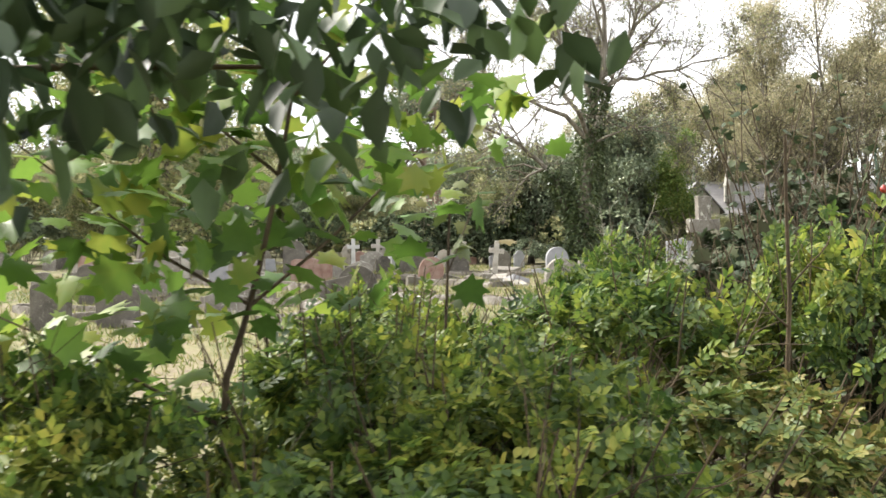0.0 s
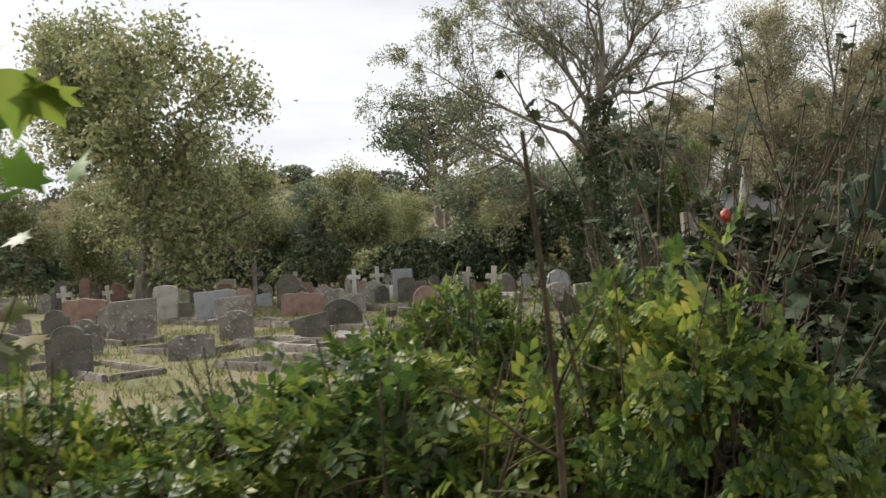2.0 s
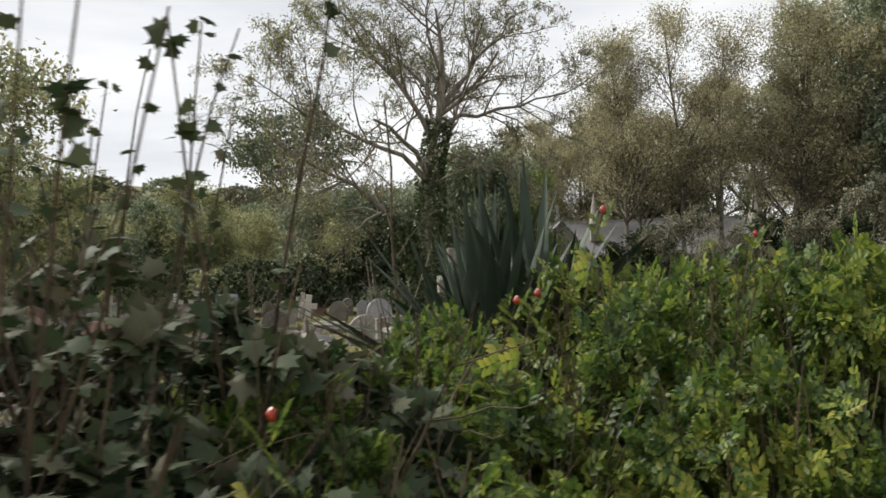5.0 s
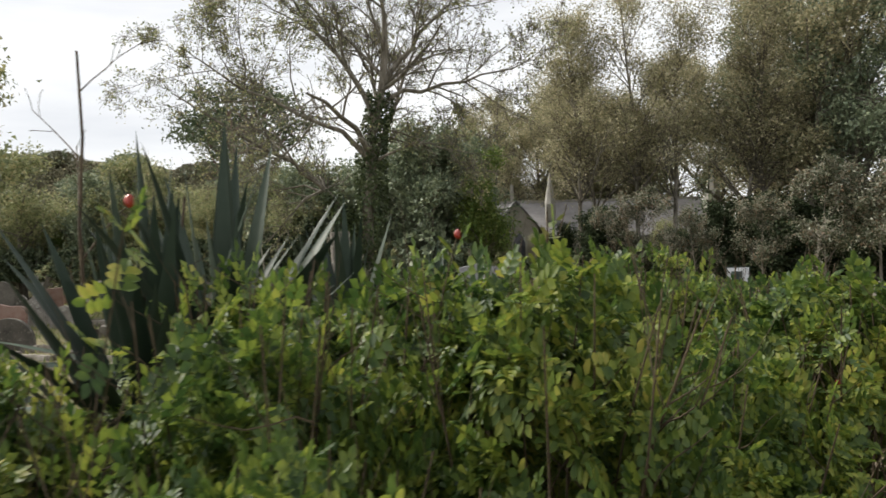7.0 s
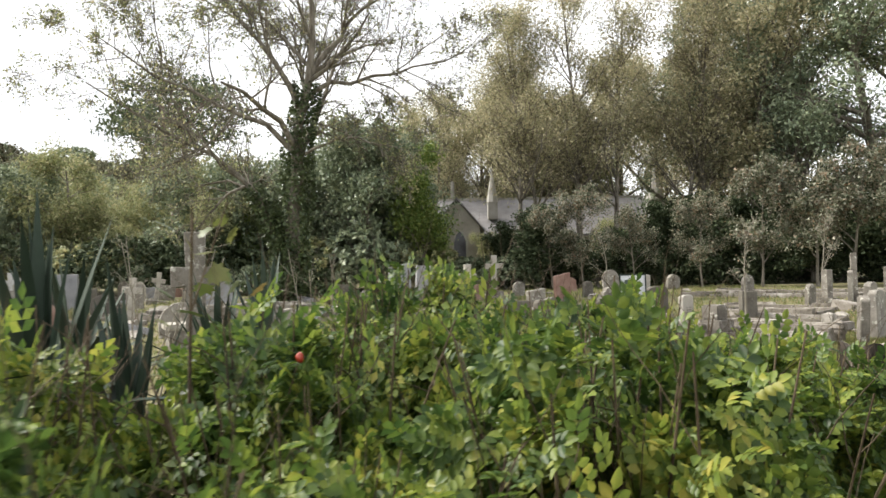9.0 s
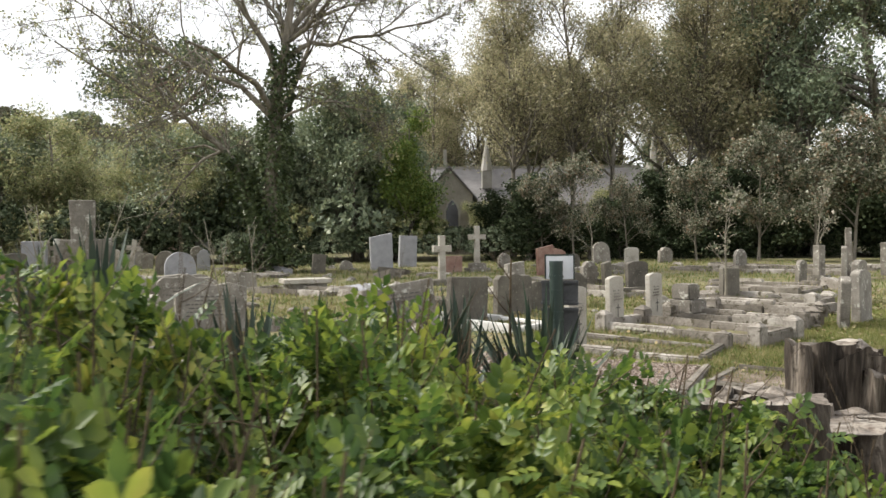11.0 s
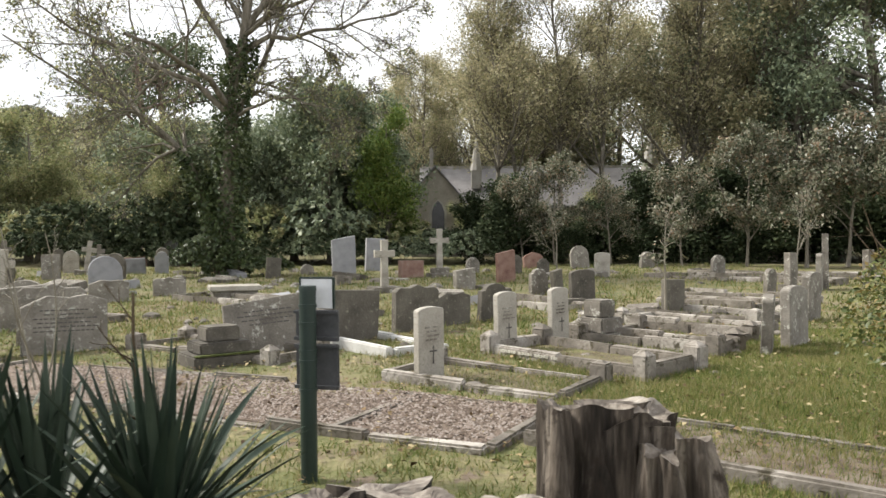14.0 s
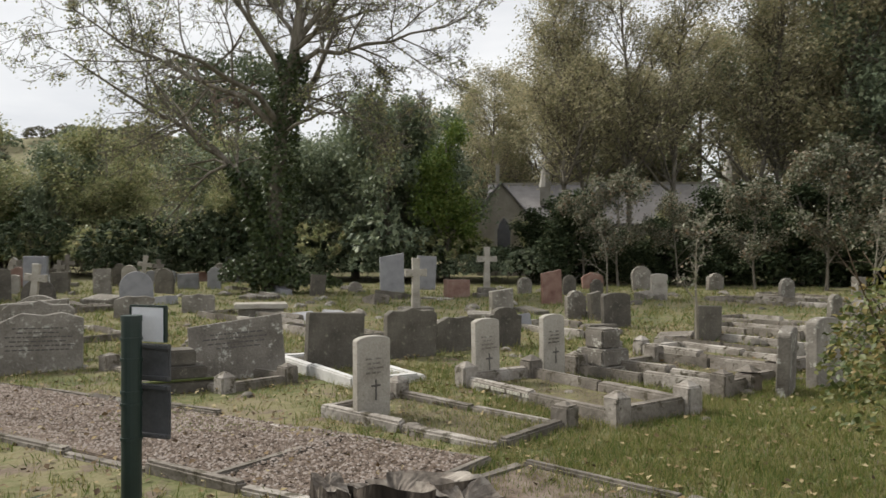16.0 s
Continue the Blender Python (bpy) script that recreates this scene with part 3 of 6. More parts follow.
surround(2.84, 12.42, 4.35, 10.95, 0.55, "narrow weathered stone kerb in grass", h=0.16, bed=M_SOIL)
surround(3.45, 13.0, 4.75, 11.75, 0.8, "weathered stone kerb with lichen patches", h=0.14, bed=M_SOIL)
surround(3.95, 14.5, 5.4, 12.75, 0.95, "pale stone kerb with lichen patches", h=0.15, bed=M_SOIL)
surround(4.55, 16.0, 6.1, 14.2, 0.95, "long weathered stone kerb in grass", h=0.14, bed=M_SOIL)
bed = surround(-5.34, 10.11, 1.17, 6.64, 1.63, "double gravel plot framed by a low stone kerb", h=0.07, posts=False, bed=M_GRAVEL, kw=0.10, cross_at=(2.24,))
surround(1.5, 6.98, 3.6, 5.43, 1.2, "low kerb around a gravelly plot", h=0.06, posts=False, bed=M_GRAVEL, kw=0.10)
surround(-1.40, 13.3, 0.2, 11.1, 0.9, "whitish kerb stones in front of a leaning slab", M_MARBLE, h=0.12, posts=False)
surround(-3.6, 12.6, -1.3, 10.9, 0.9, "half-buried stone kerb in the grass", h=0.10)
headstone(-0.45, 12.75, 0.85, 0.78, M_STONE_DARK, "flat", 40, "dark rectangular slab headstone with framed panel", 0.13)
headstone(-1.5, 11.95, 1.20, 0.80, M_STONE, "slant", 25, "broad leaning grey headstone with faded lettering", 0.12, lean=-9, tilt=-4, rows=4)
headstone(0.45, 13.9, 0.86, 0.76, M_STONE_DARK, "wave", 38, "brown lichened headstone with a shaped top", 0.14)
headstone(1.05, 14.7, 0.76, 0.56, M_STONE_DARK, "broken", 38, "low brown headstone with a broken curved top", 0.14)
headstone(1.80, 15.2, 0.66, 0.68, M_STONE_DARK, "shoulder", 38, DARK, 0.12)
headstone(5.30, 16.2, 0.52, 0.66, M_STONE_DARK, "flat", 30, "small black upright headstone", 0.12)
headstone(4.0, 18.6, 0.66, 0.74, M_STONE_DARK, "segment", 30, DARK, 0.12)
ped = thing("pedestal_tomb", at(3.2, 12.65, 40), "stepped square pedestal of grey stone", "tomb")
for i, (s_, a_, b_) in enumerate(((0.70, -0.1, 0.12), (0.5, 0.12, 0.34), (0.34, 0.34, 0.60))):
    part("tier", block_bm(s_, s_, a_, b_, 0.025), M_STONE, ped)
stp = thing("stepped_tomb", at(-2.0, 11.1, 35), "dark stepped tomb base with mossy ledges", "tomb")
for s_, a_, b_ in ((0.86, -0.1, 0.16), (0.66, 0.16, 0.31), (0.44, 0.31, 0.50)):
    part("tier", block_bm(s_, s_ * 0.8, a_, b_, 0.02), M_STONE_DARK, stp)
part("moss_ledge", block_bm(0.84, 0.10, 0.155, 0.175, 0.008, 0, -0.31), M_MOSS, stp)
# edge-on stones by the lawn
headstone(5.1, 11.2, 0.60, 0.78, M_STONE, "segment", 66, "narrow grey headstone seen beside the lawn", 0.14)
headstone(5.75, 11.85, 0.72, 0.84, M_STONE, "segment", 48, "grey headstone with sloping shoulders beside the lawn", 0.14, tilt=4)
headstone(7.35, 14.9, 0.72, 0.86, M_STONE, "segment", 50, "tall grey headstone beside the lawn", 0.14)
# middle and back rows
headstone(6.2, 27.5, 0.55, 0.84, M_STONE_PALE, "segment", 25, "pale upright headstone before dark hedge", 0.14)
headstone(9.9, 27.2, 0.52, 0.74, M_STONE, "round", 25, GREY, 0.14)
headstone(9.0, 20.8, 0.34, 0.62, M_STONE, "round", 30, "small rounded headstone in the grass", 0.14)
headstone(9.6, 21.0, 0.26, 1.0, M_STONE, "flat", 30, "slim pillar headstone on a stepped base", 0.2, base=0.2)
headstone(10.6, 21.6, 0.5, 0.95, M_STONE, "segment", 60, "leaning grey headstone in the grass", 0.14, lean=0, tilt=0)
headstone(10.9, 21.9, 0.36, 1.45, M_STONE, "flat", 65, "tall slab headstone leaning sideways", 0.16, lean=0, tilt=10)
headstone(12.6, 23.0, 0.26, 1.0, M_STONE, "flat", 30, "slim upright stone post", 0.2)
headstone(1.55, 22.6, 0.60, 0.60, M_STONE, "slant", 30, "slanting grey headstone in the grass", 0.2)
headstone(3.3, 20.8, 0.5, 0.66, M_STONE, "shoulder", 30, "pair of worn grey headstones", 0.14)
headstone(3.75, 20.6, 0.4, 0.64, M_STONE_DARK, "flat", 50, DARK, 0.12, tilt=-6)
headstone(2.9, 25.5, 0.6, 1.0, M_STONE_RED, "slant", 25, RED, 0.16)
headstone(-0.05, 28.0, 0.8, 0.6, M_STONE_RED, "flat", 25, "low reddish granite headstone", 0.3)
headstone(-2.55, 30.5, 0.85, 1.42, M_STONE_GREY, "slant", 15, "tall pale grey slab headstone", 0.22)
headstone(-1.6, 32.3, 0.72, 1.3, M_STONE_GREY, "flat", 20, "tall grey slab headstone leaning slightly", 0.2, tilt=3)
headstone(2.1, 30.5, 0.5, 0.6, M_STONE, "round", 20, GREY, 0.15)
headstone(3.6, 29.8, 0.45, 0.7, M_STONE_DARK, "round", 20, DARK, 0.15)
headstone(4.4, 28.5, 0.4, 0.62, M_STONE_DARK, "shoulder", 20, DARK, 0.15)
headstone(-4.7, 28.3, 0.5, 0.72, M_STONE_DARK, "flat", 30, "small black headstone beside the ivy tree", 0.12, tilt=4)
headstone(-3.9, 30.6, 0.5, 0.4, M_STONE, "round", 20, GREY, 0.15)
# pale stone on the first cross stands in for sunlight falling on it
cross_grave(0.9, 28.2, 1.65, M_STONE_PALE, 20, "stone cross on a stepped plinth", 2, width=0.17)
cross_grave(-0.55, 21.9, 1.38, M_STONE_PALE, 24, "pale stone cross on a small plinth", 1, width=0.17)
for a_, b_, c_, d_ in ((7.6, 27.6, 11.6, 23.0), (9.6, 29.5, 13.6, 25.4), (6.3, 20.2, 8.2, 18.0), (5.6, 18.4, 7.0, 16.6), (12.2, 27.8, 15.5, 24.2), (-2.6, 17.6, -1.0, 15.6), (-5.6, 20.6, -3.4, 18.6), (1.8, 18.4, 3.2, 16.7), (-8.0, 17.5, -5.8, 15.6)):
    surround(a_, b_, c_, d_, 1.0, posts=False, h=0.14)
lowslab = thing("ledger_slab", at(-4.2, 21.0, 20), "low pale ledger slab on a rough base", "tomb")
part("slab", block_bm(1.25, 0.8, 0.2, 0.32, 0.02), M_STONE_PALE, lowslab)
part("base", block_bm(1.05, 0.62, -0.1, 0.2, 0.02), M_STONE, lowslab)
# left side of the plot
headstone(-4.6, 12.5, 1.15, 0.85, M_STONE, "broken", 30, "broad grey headstone with many worn lines", 0.14, rows=6)
headstone(-5.3, 13.6, 1.0, 0.95, M_STONE, "wave", 25, "broad weathered headstone with a scrolled top", 0.14, rows=3)
headstone(-6.4, 15.3, 1.1, 0.85, M_STONE, "slant", 20, GREY, 0.2)
headstone(-7.4, 17.0, 1.0, 0.8, M_STONE, "round", 20, GREY, 0.2)
headstone(-7.6, 21.6, 0.82, 1.06, M_STONE_GREY, "round", 25, "rounded pale grey headstone in grass", 0.14)
headstone(-7.0, 20.2, 0.9, 0.55, M_STONE, "broken", 25, "broken low stone in the grass", 0.18)
headstone(-6.0, 21.6, 0.8, 0.5, M_STONE, "wave", 20, TAN, 0.2)
headstone(-11.3, 38.5, 0.6, 1.3, M_STONE_GREY, "round", 20, "tall grey headstone beside the ivy tree", 0.15)
headstone(-12.8, 38.0, 1.0, 0.5, M_STONE_RED, "wave", 20, "low reddish headstone in the grass", 0.2)
headstone(-13.8, 36.5, 1.2, 0.6, M_STONE_GREY, "wave", 20, "low pale grey headstone in grass", 0.2)
headstone(-15.5, 31.0, 0.9, 0.62, M_MARBLE, "slant", 20, "tilted white marble tablet in the grass", 0.14, lean=-14)
headstone(-17.2, 31.5, 0.8, 0.85, M_STONE_RED, "pointed", 20, RED, 0.2)
headstone(-14.2, 33.5, 0.5, 0.95, M_STONE_DARK, "shoulder", 20, DARK, 0.15)
cross_grave(-12.3, 31.5, 1.3, M_STONE_PALE, 20, "pale stone cross leaning slightly", 1, tilt=8)
cross_grave(-13.0, 34.5, 1.1, M_STONE, 20, "small weathered stone cross", 1)
cross_grave(-16.1, 33.0, 1.3, M_STONE, 20, "weathered stone cross in the grass", 1)
chest = thing("chest_tomb", at(-5.8, 11.9, 22), "pale stone chest tomb with a flat lid", "tomb")
part("lid", block_bm(1.05, 0.75, 0.62, 0.72, 0.02), M_STONE_PALE, chest)
part("chest", block_bm(0.92, 0.62, -0.1, 0.62, 0.012), M_STONE, chest)
# graves beyond the start of the hedge
headstone(-15.6, 7.2, 0.80, 0.95, M_STONE_DARK, "shoulder", 12, "dark mossy headstone near the hedge", 0.12)
headstone(-18.0, 13.2, 1.2, 1.1, M_STONE, "slant", 10, "tan mottled headstone with a dark edge", 0.16, lean=3)
headstone(-22.3, 17.6, 1.4, 0.95, M_STONE_RED, "wave", 8, "broad pinkish headstone in the grass", 0.2)
headstone(-20.2, 18.8, 0.78, 1.2, M_STONE_PALE, "segment", 5, "pale headstone with a curved top", 0.14)
headstone(-18.2, 18.2, 1.1, 0.98, M_STONE_GREY, "flat", 12, "blue-grey slab headstone in the grass", 0.14)
headstone(-17.2, 17.4, 1.15, 0.86, M_STONE, "slant", 8, TAN, 0.14)
headstone(-25.5, 34.5, 1.0, 1.2, M_STONE_PALE, "flat", 5, "pale block headstone in the grass", 0.3)
headstone(-17.5, 22.8, 0.85, 1.3, M_STONE_DARK, "round", 5, "dark round-topped headstone in the grass", 0.16)
headstone(-15.8, 21.8, 0.85, 0.86, M_STONE, "round", 5, "rounded grey headstone in the grass", 0.14)
headstone(-15.3, 26.4, 1.1, 0.85, M_STONE, "shoulder", 0, GREY, 0.16)
headstone(-15.8, 19.6, 1.4, 0.78, M_STONE_RED, "wave", 5, "double-width brown headstone in the grass", 0.16)
headstone(-12.9, 14.6, 1.1, 0.76, M_STONE_DARK, "round", 5, "low dark grey rounded headstone", 0.16)
headstone(-18.2, 32.8, 0.5, 1.2, M_STONE_PALE, "pointed", 0, "pale pointed headstone in the grass", 0.16)
headstone(-14.5, 28.3, 0.85, 1.3, M_STONE_GREY, "flat", 0, "pale grey slab headstone in grass", 0.16)
headstone(-30.2, 27.7, 0.7, 1.4, M_STONE_DARK, "round", 0, DARK, 0.16)
headstone(-29.6, 28.5, 0.55, 1.5, M_STONE_RED, "round", 0, "pinkish round-topped headstone in the grass", 0.16)
headstone(-28.6, 29.5, 0.8, 1.2, M_STONE_RED, "round", 0, "tan round-topped headstone in the grass", 0.16)
headstone(-16.6, 6.6, 0.72, 0.9, M_STONE_DARK, "segment", 15, DARK, 0.12)
headstone(-19.4, 14.6, 0.9, 0.85, M_STONE, "broken", 15, TAN, 0.16, tilt=5)
headstone(-14.3, 9.2, 0.9, 0.5, M_STONE, "broken", 25, "low broken headstone in rough grass", 0.2, lean=-12)
headstone(-12.6, 11.6, 0.8, 0.6, M_STONE_DARK, "slant", 18, DARK, 0.16, tilt=-6)
headstone(-14.9, 12.6, 0.8, 0.72, M_STONE, "shoulder", 12, GREY, 0.15)
headstone(-17.5, 10.5, 0.7, 0.8, M_STONE, "shoulder", 10, GREY, 0.14)
cross_grave(-20.4, 26.5, 1.75, M_STONE, 5, "ringed stone cross on a tapering base", 2, True)
cross_grave(-17.0, 29.5, 1.4, M_MARBLE, 5, "small white marble cross in the grass", 1)
cross_grave(-15.2, 26.8, 1.45, M_STONE_PALE, 5, "pale stone cross above a headstone", 1)
frng = np.random.default_rng(404)
FILL = [(M_STONE, GREY), (M_STONE_DARK, DARK), (M_STONE, TAN), (M_STONE_RED, RED), (M_STONE_GREY, "grey granite headstone in rough grass"), (M_STONE_PALE, "pale stone headstone in rough grass")]
for row_y, x0, x1, step in ((11.0, -24, -18, 2.6), (15.5, -27, -20, 2.2), (20.5, -30, -9, 2.3), (24.5, -31, -9, 2.0), (28.5, -33, -8.5, 1.9), (32.0, -32, -8, 2.0), (35.5, -30, -9, 2.2), (33.5, 4.5, 9, 2.1)):
    for x in np.arange(x0, x1, step):
        m_, l_ = FILL[int(frng.integers(0, len(FILL)))]
        sx, sy = x + frng.normal(0, 0.45), row_y + frng.normal(0, 0.6)
        if frng.random() < 0.16:
            cross_grave(sx, sy, frng.uniform(1.0, 1.4), m_, frng.normal(12, 6), "weathered stone cross in the grass", 1, tilt=frng.normal(0, 4))
        else:
            headstone(sx, sy, frng.uniform(0.5, 0.9), frng.uniform(0.5, 1.0), m_, ("round", "segment", "shoulder", "flat", "wave", "pointed")[int(frng.integers(0, 6))], frng.normal(14, 8), l_, frng.uniform(0.1, 0.18), frng.normal(0, 3), frng.normal(0, 3))
mb = thing("fallen_tomb", at(-10.3, 7.6, 15, 0, 8, 4), "tumbled pale marble chest tomb", "tomb")
part("lid", block_bm(1.0, 0.6, 0.34, 0.46, 0.02), M_STONE, mb)
part("chest", block_bm(0.85, 0.5, -0.15, 0.34, 0.02), M_STONE_PALE, mb)
gc = cross_grave(-4.8, 7.9, 2.1, M_STONE, 15, "large grey stone cross among yuccas", 2, arm=0.28, width=0.22)
for a_, b_, c_, d_ in ((-16.6, 8.0, -14.4, 6.4), (-14.2, 11.0, -11.8, 9.4), (-19.8, 13.2, -17.4, 11.8), (-16.8, 16.6, -14.4, 15.0), (-13.6, 14.0, -11.0, 12.6), (-20.2, 18.0, -17.8, 16.8), (-14.8, 21.0, -12.2, 19.8), (-11.6, 17.5, -9.4, 16.0), (-11.6, 22.6, -9.0, 21.2), (-13.0, 7.6, -10.8, 6.2), (-16.4, 10.6, -14.2, 9.4), (-12.8, 9.6, -10.6, 8.2), (-19.4, 9.4, -17.2, 8.2), (-10.4, 11.4, -8.4, 10.0), (-10.6, 6.0, -8.8, 4.8), (-22.0, 13.8, -20.0, 12.8)):
    surround(a_, b_, c_, d_, 1.0, posts=False, h=0.16)

# ---- sign post ----
post = thing("sign_post", at(-0.08, 6.15, -15), "dark green round post carrying boards seen from behind", "sign")
POST_TOP = 1.26 - float(ground_z(-0.08, 6.15))
bm = bmesh.new()
bmesh.ops.create_cone(bm, cap_ends=True, segments=20, radius1=0.058, radius2=0.058, depth=POST_TOP + 0.1, matrix=Matrix.Translation((0, 0, POST_TOP / 2 - 0.05)))
part("pole", bm, M_POST, post)
bm = bmesh.new()
bmesh.ops.create_cone(bm, cap_ends=True, segments=20, radius1=0.062, radius2=0.060, depth=0.03, matrix=Matrix.Translation((0, 0, POST_TOP + 0.0)))
part("cap", bm, M_POST, post)
for zt, zb, w_ in ((POST_TOP - 0.16, POST_TOP - 0.38, 0.32), (POST_TOP - 0.40, POST_TOP - 0.72, 0.32)):
    b_ = part("board", block_bm(w_, 0.025, zb, zt, 0.006, 0.02, 0.12), M_SIGNBACK, post)
    for zz in (zt - 0.015, zb + 0.02):
        part("rail", block_bm(w_ + 0.01, 0.03, zz - 0.012, zz + 0.012, 0.004, 0.02, 0.098), M_SIGNBACK, b_)
tp = part("top_board", block_bm(0.24, 0.02, POST_TOP - 0.15, POST_TOP + 0.06, 0.004, 0.02, 0.12), M_SIGNFACE, post, "white sign panel in a dark frame")
for cx, cz, sx, sz in ((0.02, POST_TOP + 0.062, 0.26, 0.012), (-0.105, POST_TOP - 0.045, 0.012, 0.21), (0.145, POST_TOP - 0.045, 0.012, 0.21)):
    part("frame_bar", block_bm(sx, 0.03, cz - sz / 2, cz + sz / 2, 0.003, cx, 0.12), M_POST, tp)
for zz in (0.12, 0.24, 0.43, 0.50, 0.70):
    bm = bmesh.new()
    bmesh.ops.create_cone(bm, cap_ends=True, segments=20, radius1=0.064, radius2=0.064, depth=0.018, matrix=Matrix.Translation((0, 0, POST_TOP - zz)))
    part("clip", bm, M_POST, post)


# ---- stumps ----
def stump_lobe(t, cx, cy, radius, height, seed, slope=0.0, hollow=0.03, rim=0.02, mat=None):
    """One fluted lobe of a stump's foot with its sawn top."""
    rng = np.random.default_rng(seed)
    n, levels = 84, 12
    ph, am = rng.uniform(0, 6.28, 7), rng.uniform(0.4, 1.0, 7)
    bm = bmesh.new()
    rings = []
    for j in range(levels + 1):
        fz = j / levels
        ring = []
        for i in range(n):
            a = 2 * math.pi * i / n
            a2 = a + 0.35 * fz * math.sin(2 * a + ph[1])
            dirn = Vector((math.cos(a2) * 1.1, math.sin(a2) * 1.1, 0.9 * fz + seed))
            fl = 1.7 * noise.noise(dirn) + 0.6 * (abs(noise.noise(dirn * 2.3)) - 0.25) + 0.12 * noise.noise(dirn * 6.0)
            r = radius * max(0.45, 1 + 0.55 * fl + 0.40 * (1 - fz) ** 3 * (1 + 0.7 * fl)) * (1 - 0.05 * fz + 0.04 * math.sin(7 * fz + ph[5]))
            top = height * (1 + slope * math.cos(a + ph[6])) + rim * noise.noise(Vector((math.cos(a) * 1.4, math.sin(a) * 1.4, seed * 1.7)))
            ring.append(bm.verts.new((cx + math.cos(a) * r, cy + math.sin(a) * r, -0.12 + (top + 0.12) * fz)))
        rings.append(ring)
    for j in range(levels):
        for i in range(n):
            bm.faces.new((rings[j][i], rings[j][(i + 1) % n], rings[j + 1][(i + 1) % n], rings[j + 1][i]))
    edge = [v.co.copy() for v in rings[-1]]
    for f in bm.faces:
        f.smooth = True
    lobe = part("trunk_foot", bm, mat or M_STUMP, t)
    c = Vector((cx, cy, sum(e.z for e in edge) / n))
    bm = bmesh.new()
    loops_ = []
    crack = [0.018 * max(0.0, math.sin(2.5 * 2 * math.pi * i / n + ph[2]) ** 21) for i in range(n)]
    for k in (1.0, 0.8, 0.6, 0.4, 0.2):
        loops_.append([bm.verts.new(c + (e - c) * k + Vector((0, 0, 0.002 if k == 1.0 else rng.normal(0, 0.003) - hollow * (1 - k) - crack[q]))) for q, e in enumerate(edge)])
    mid = bm.verts.new(c - Vector((0, 0, hollow)))
    for a, b in zip(loops_, loops_[1:]):
        for i in range(n):
            bm.faces.new((a[i], a[(i + 1) % n], b[(i + 1) % n], b[i]))
    for i in range(n):
        bm.faces.new((loops_[-1][i], loops_[-1][(i + 1) % n], mid))
    part("sawn_top", bm, M_CUT, lobe)


def stump(x, y, rz, label, lobes, rim=0.02, mat=None):
    t = thing("tree_stump", at(x, y, rz), label, "tree stump", "sawn stumps")
    for i, (cx, cy, r, h, sl, ho) in enumerate(lobes):
        stump_lobe(t, cx, cy, r, h, int(abs(x) * 100) + i * 7, sl, ho, rim, mat)
    return t


stump(1.82, 4.80, 0, "tall fluted grey-brown tree stump with hollow folds",
      ((-0.40, 0.02, 0.085, 0.80, 0.02, 0.0), (-0.15, 0.22, 0.21, 0.78, 0.02, 0.10), (0.02, 0.05, 0.14, 0.72, 0.05, 0.05), (0.14, 0.15, 0.15, 0.75, 0.05, 0.04), (0.28, -0.04, 0.19, 0.66, 0.06, 0.02), (0.14, -0.13, 0.13, 0.60, 0.06, 0.02)), 0.06)
# low stump: shade on its near side is put into the bark colour
stump(0.56, 3.55, 0, "broad low tree stump with shade put into its side colour and a cracked sawn top",
      ((0.22, 0.06, 0.20, 0.70, 0.01, 0.0), (0.10, -0.14, 0.13, 0.665, 0.02, 0.0), (-0.06, -0.16, 0.12, 0.70, 0.02, 0.0), (-0.20, 0.06, 0.15, 0.72, 0.02, 0.01), (0.02, 0.20, 0.20, 0.71, 0.02, 0.01)), 0.05, M_STUMP_SHADED)
stump(1.27, 3.9, 0, "small pale sawn stump between two larger ones", ((0.05, 0.0, 0.24, 0.47, 0.03, 0.0), (-0.12, 0.20, 0.16, 0.52, 0.02, 0.0), (0.24, 0.16, 0.18, 0.48, 0.02, 0.0)), 0.03)


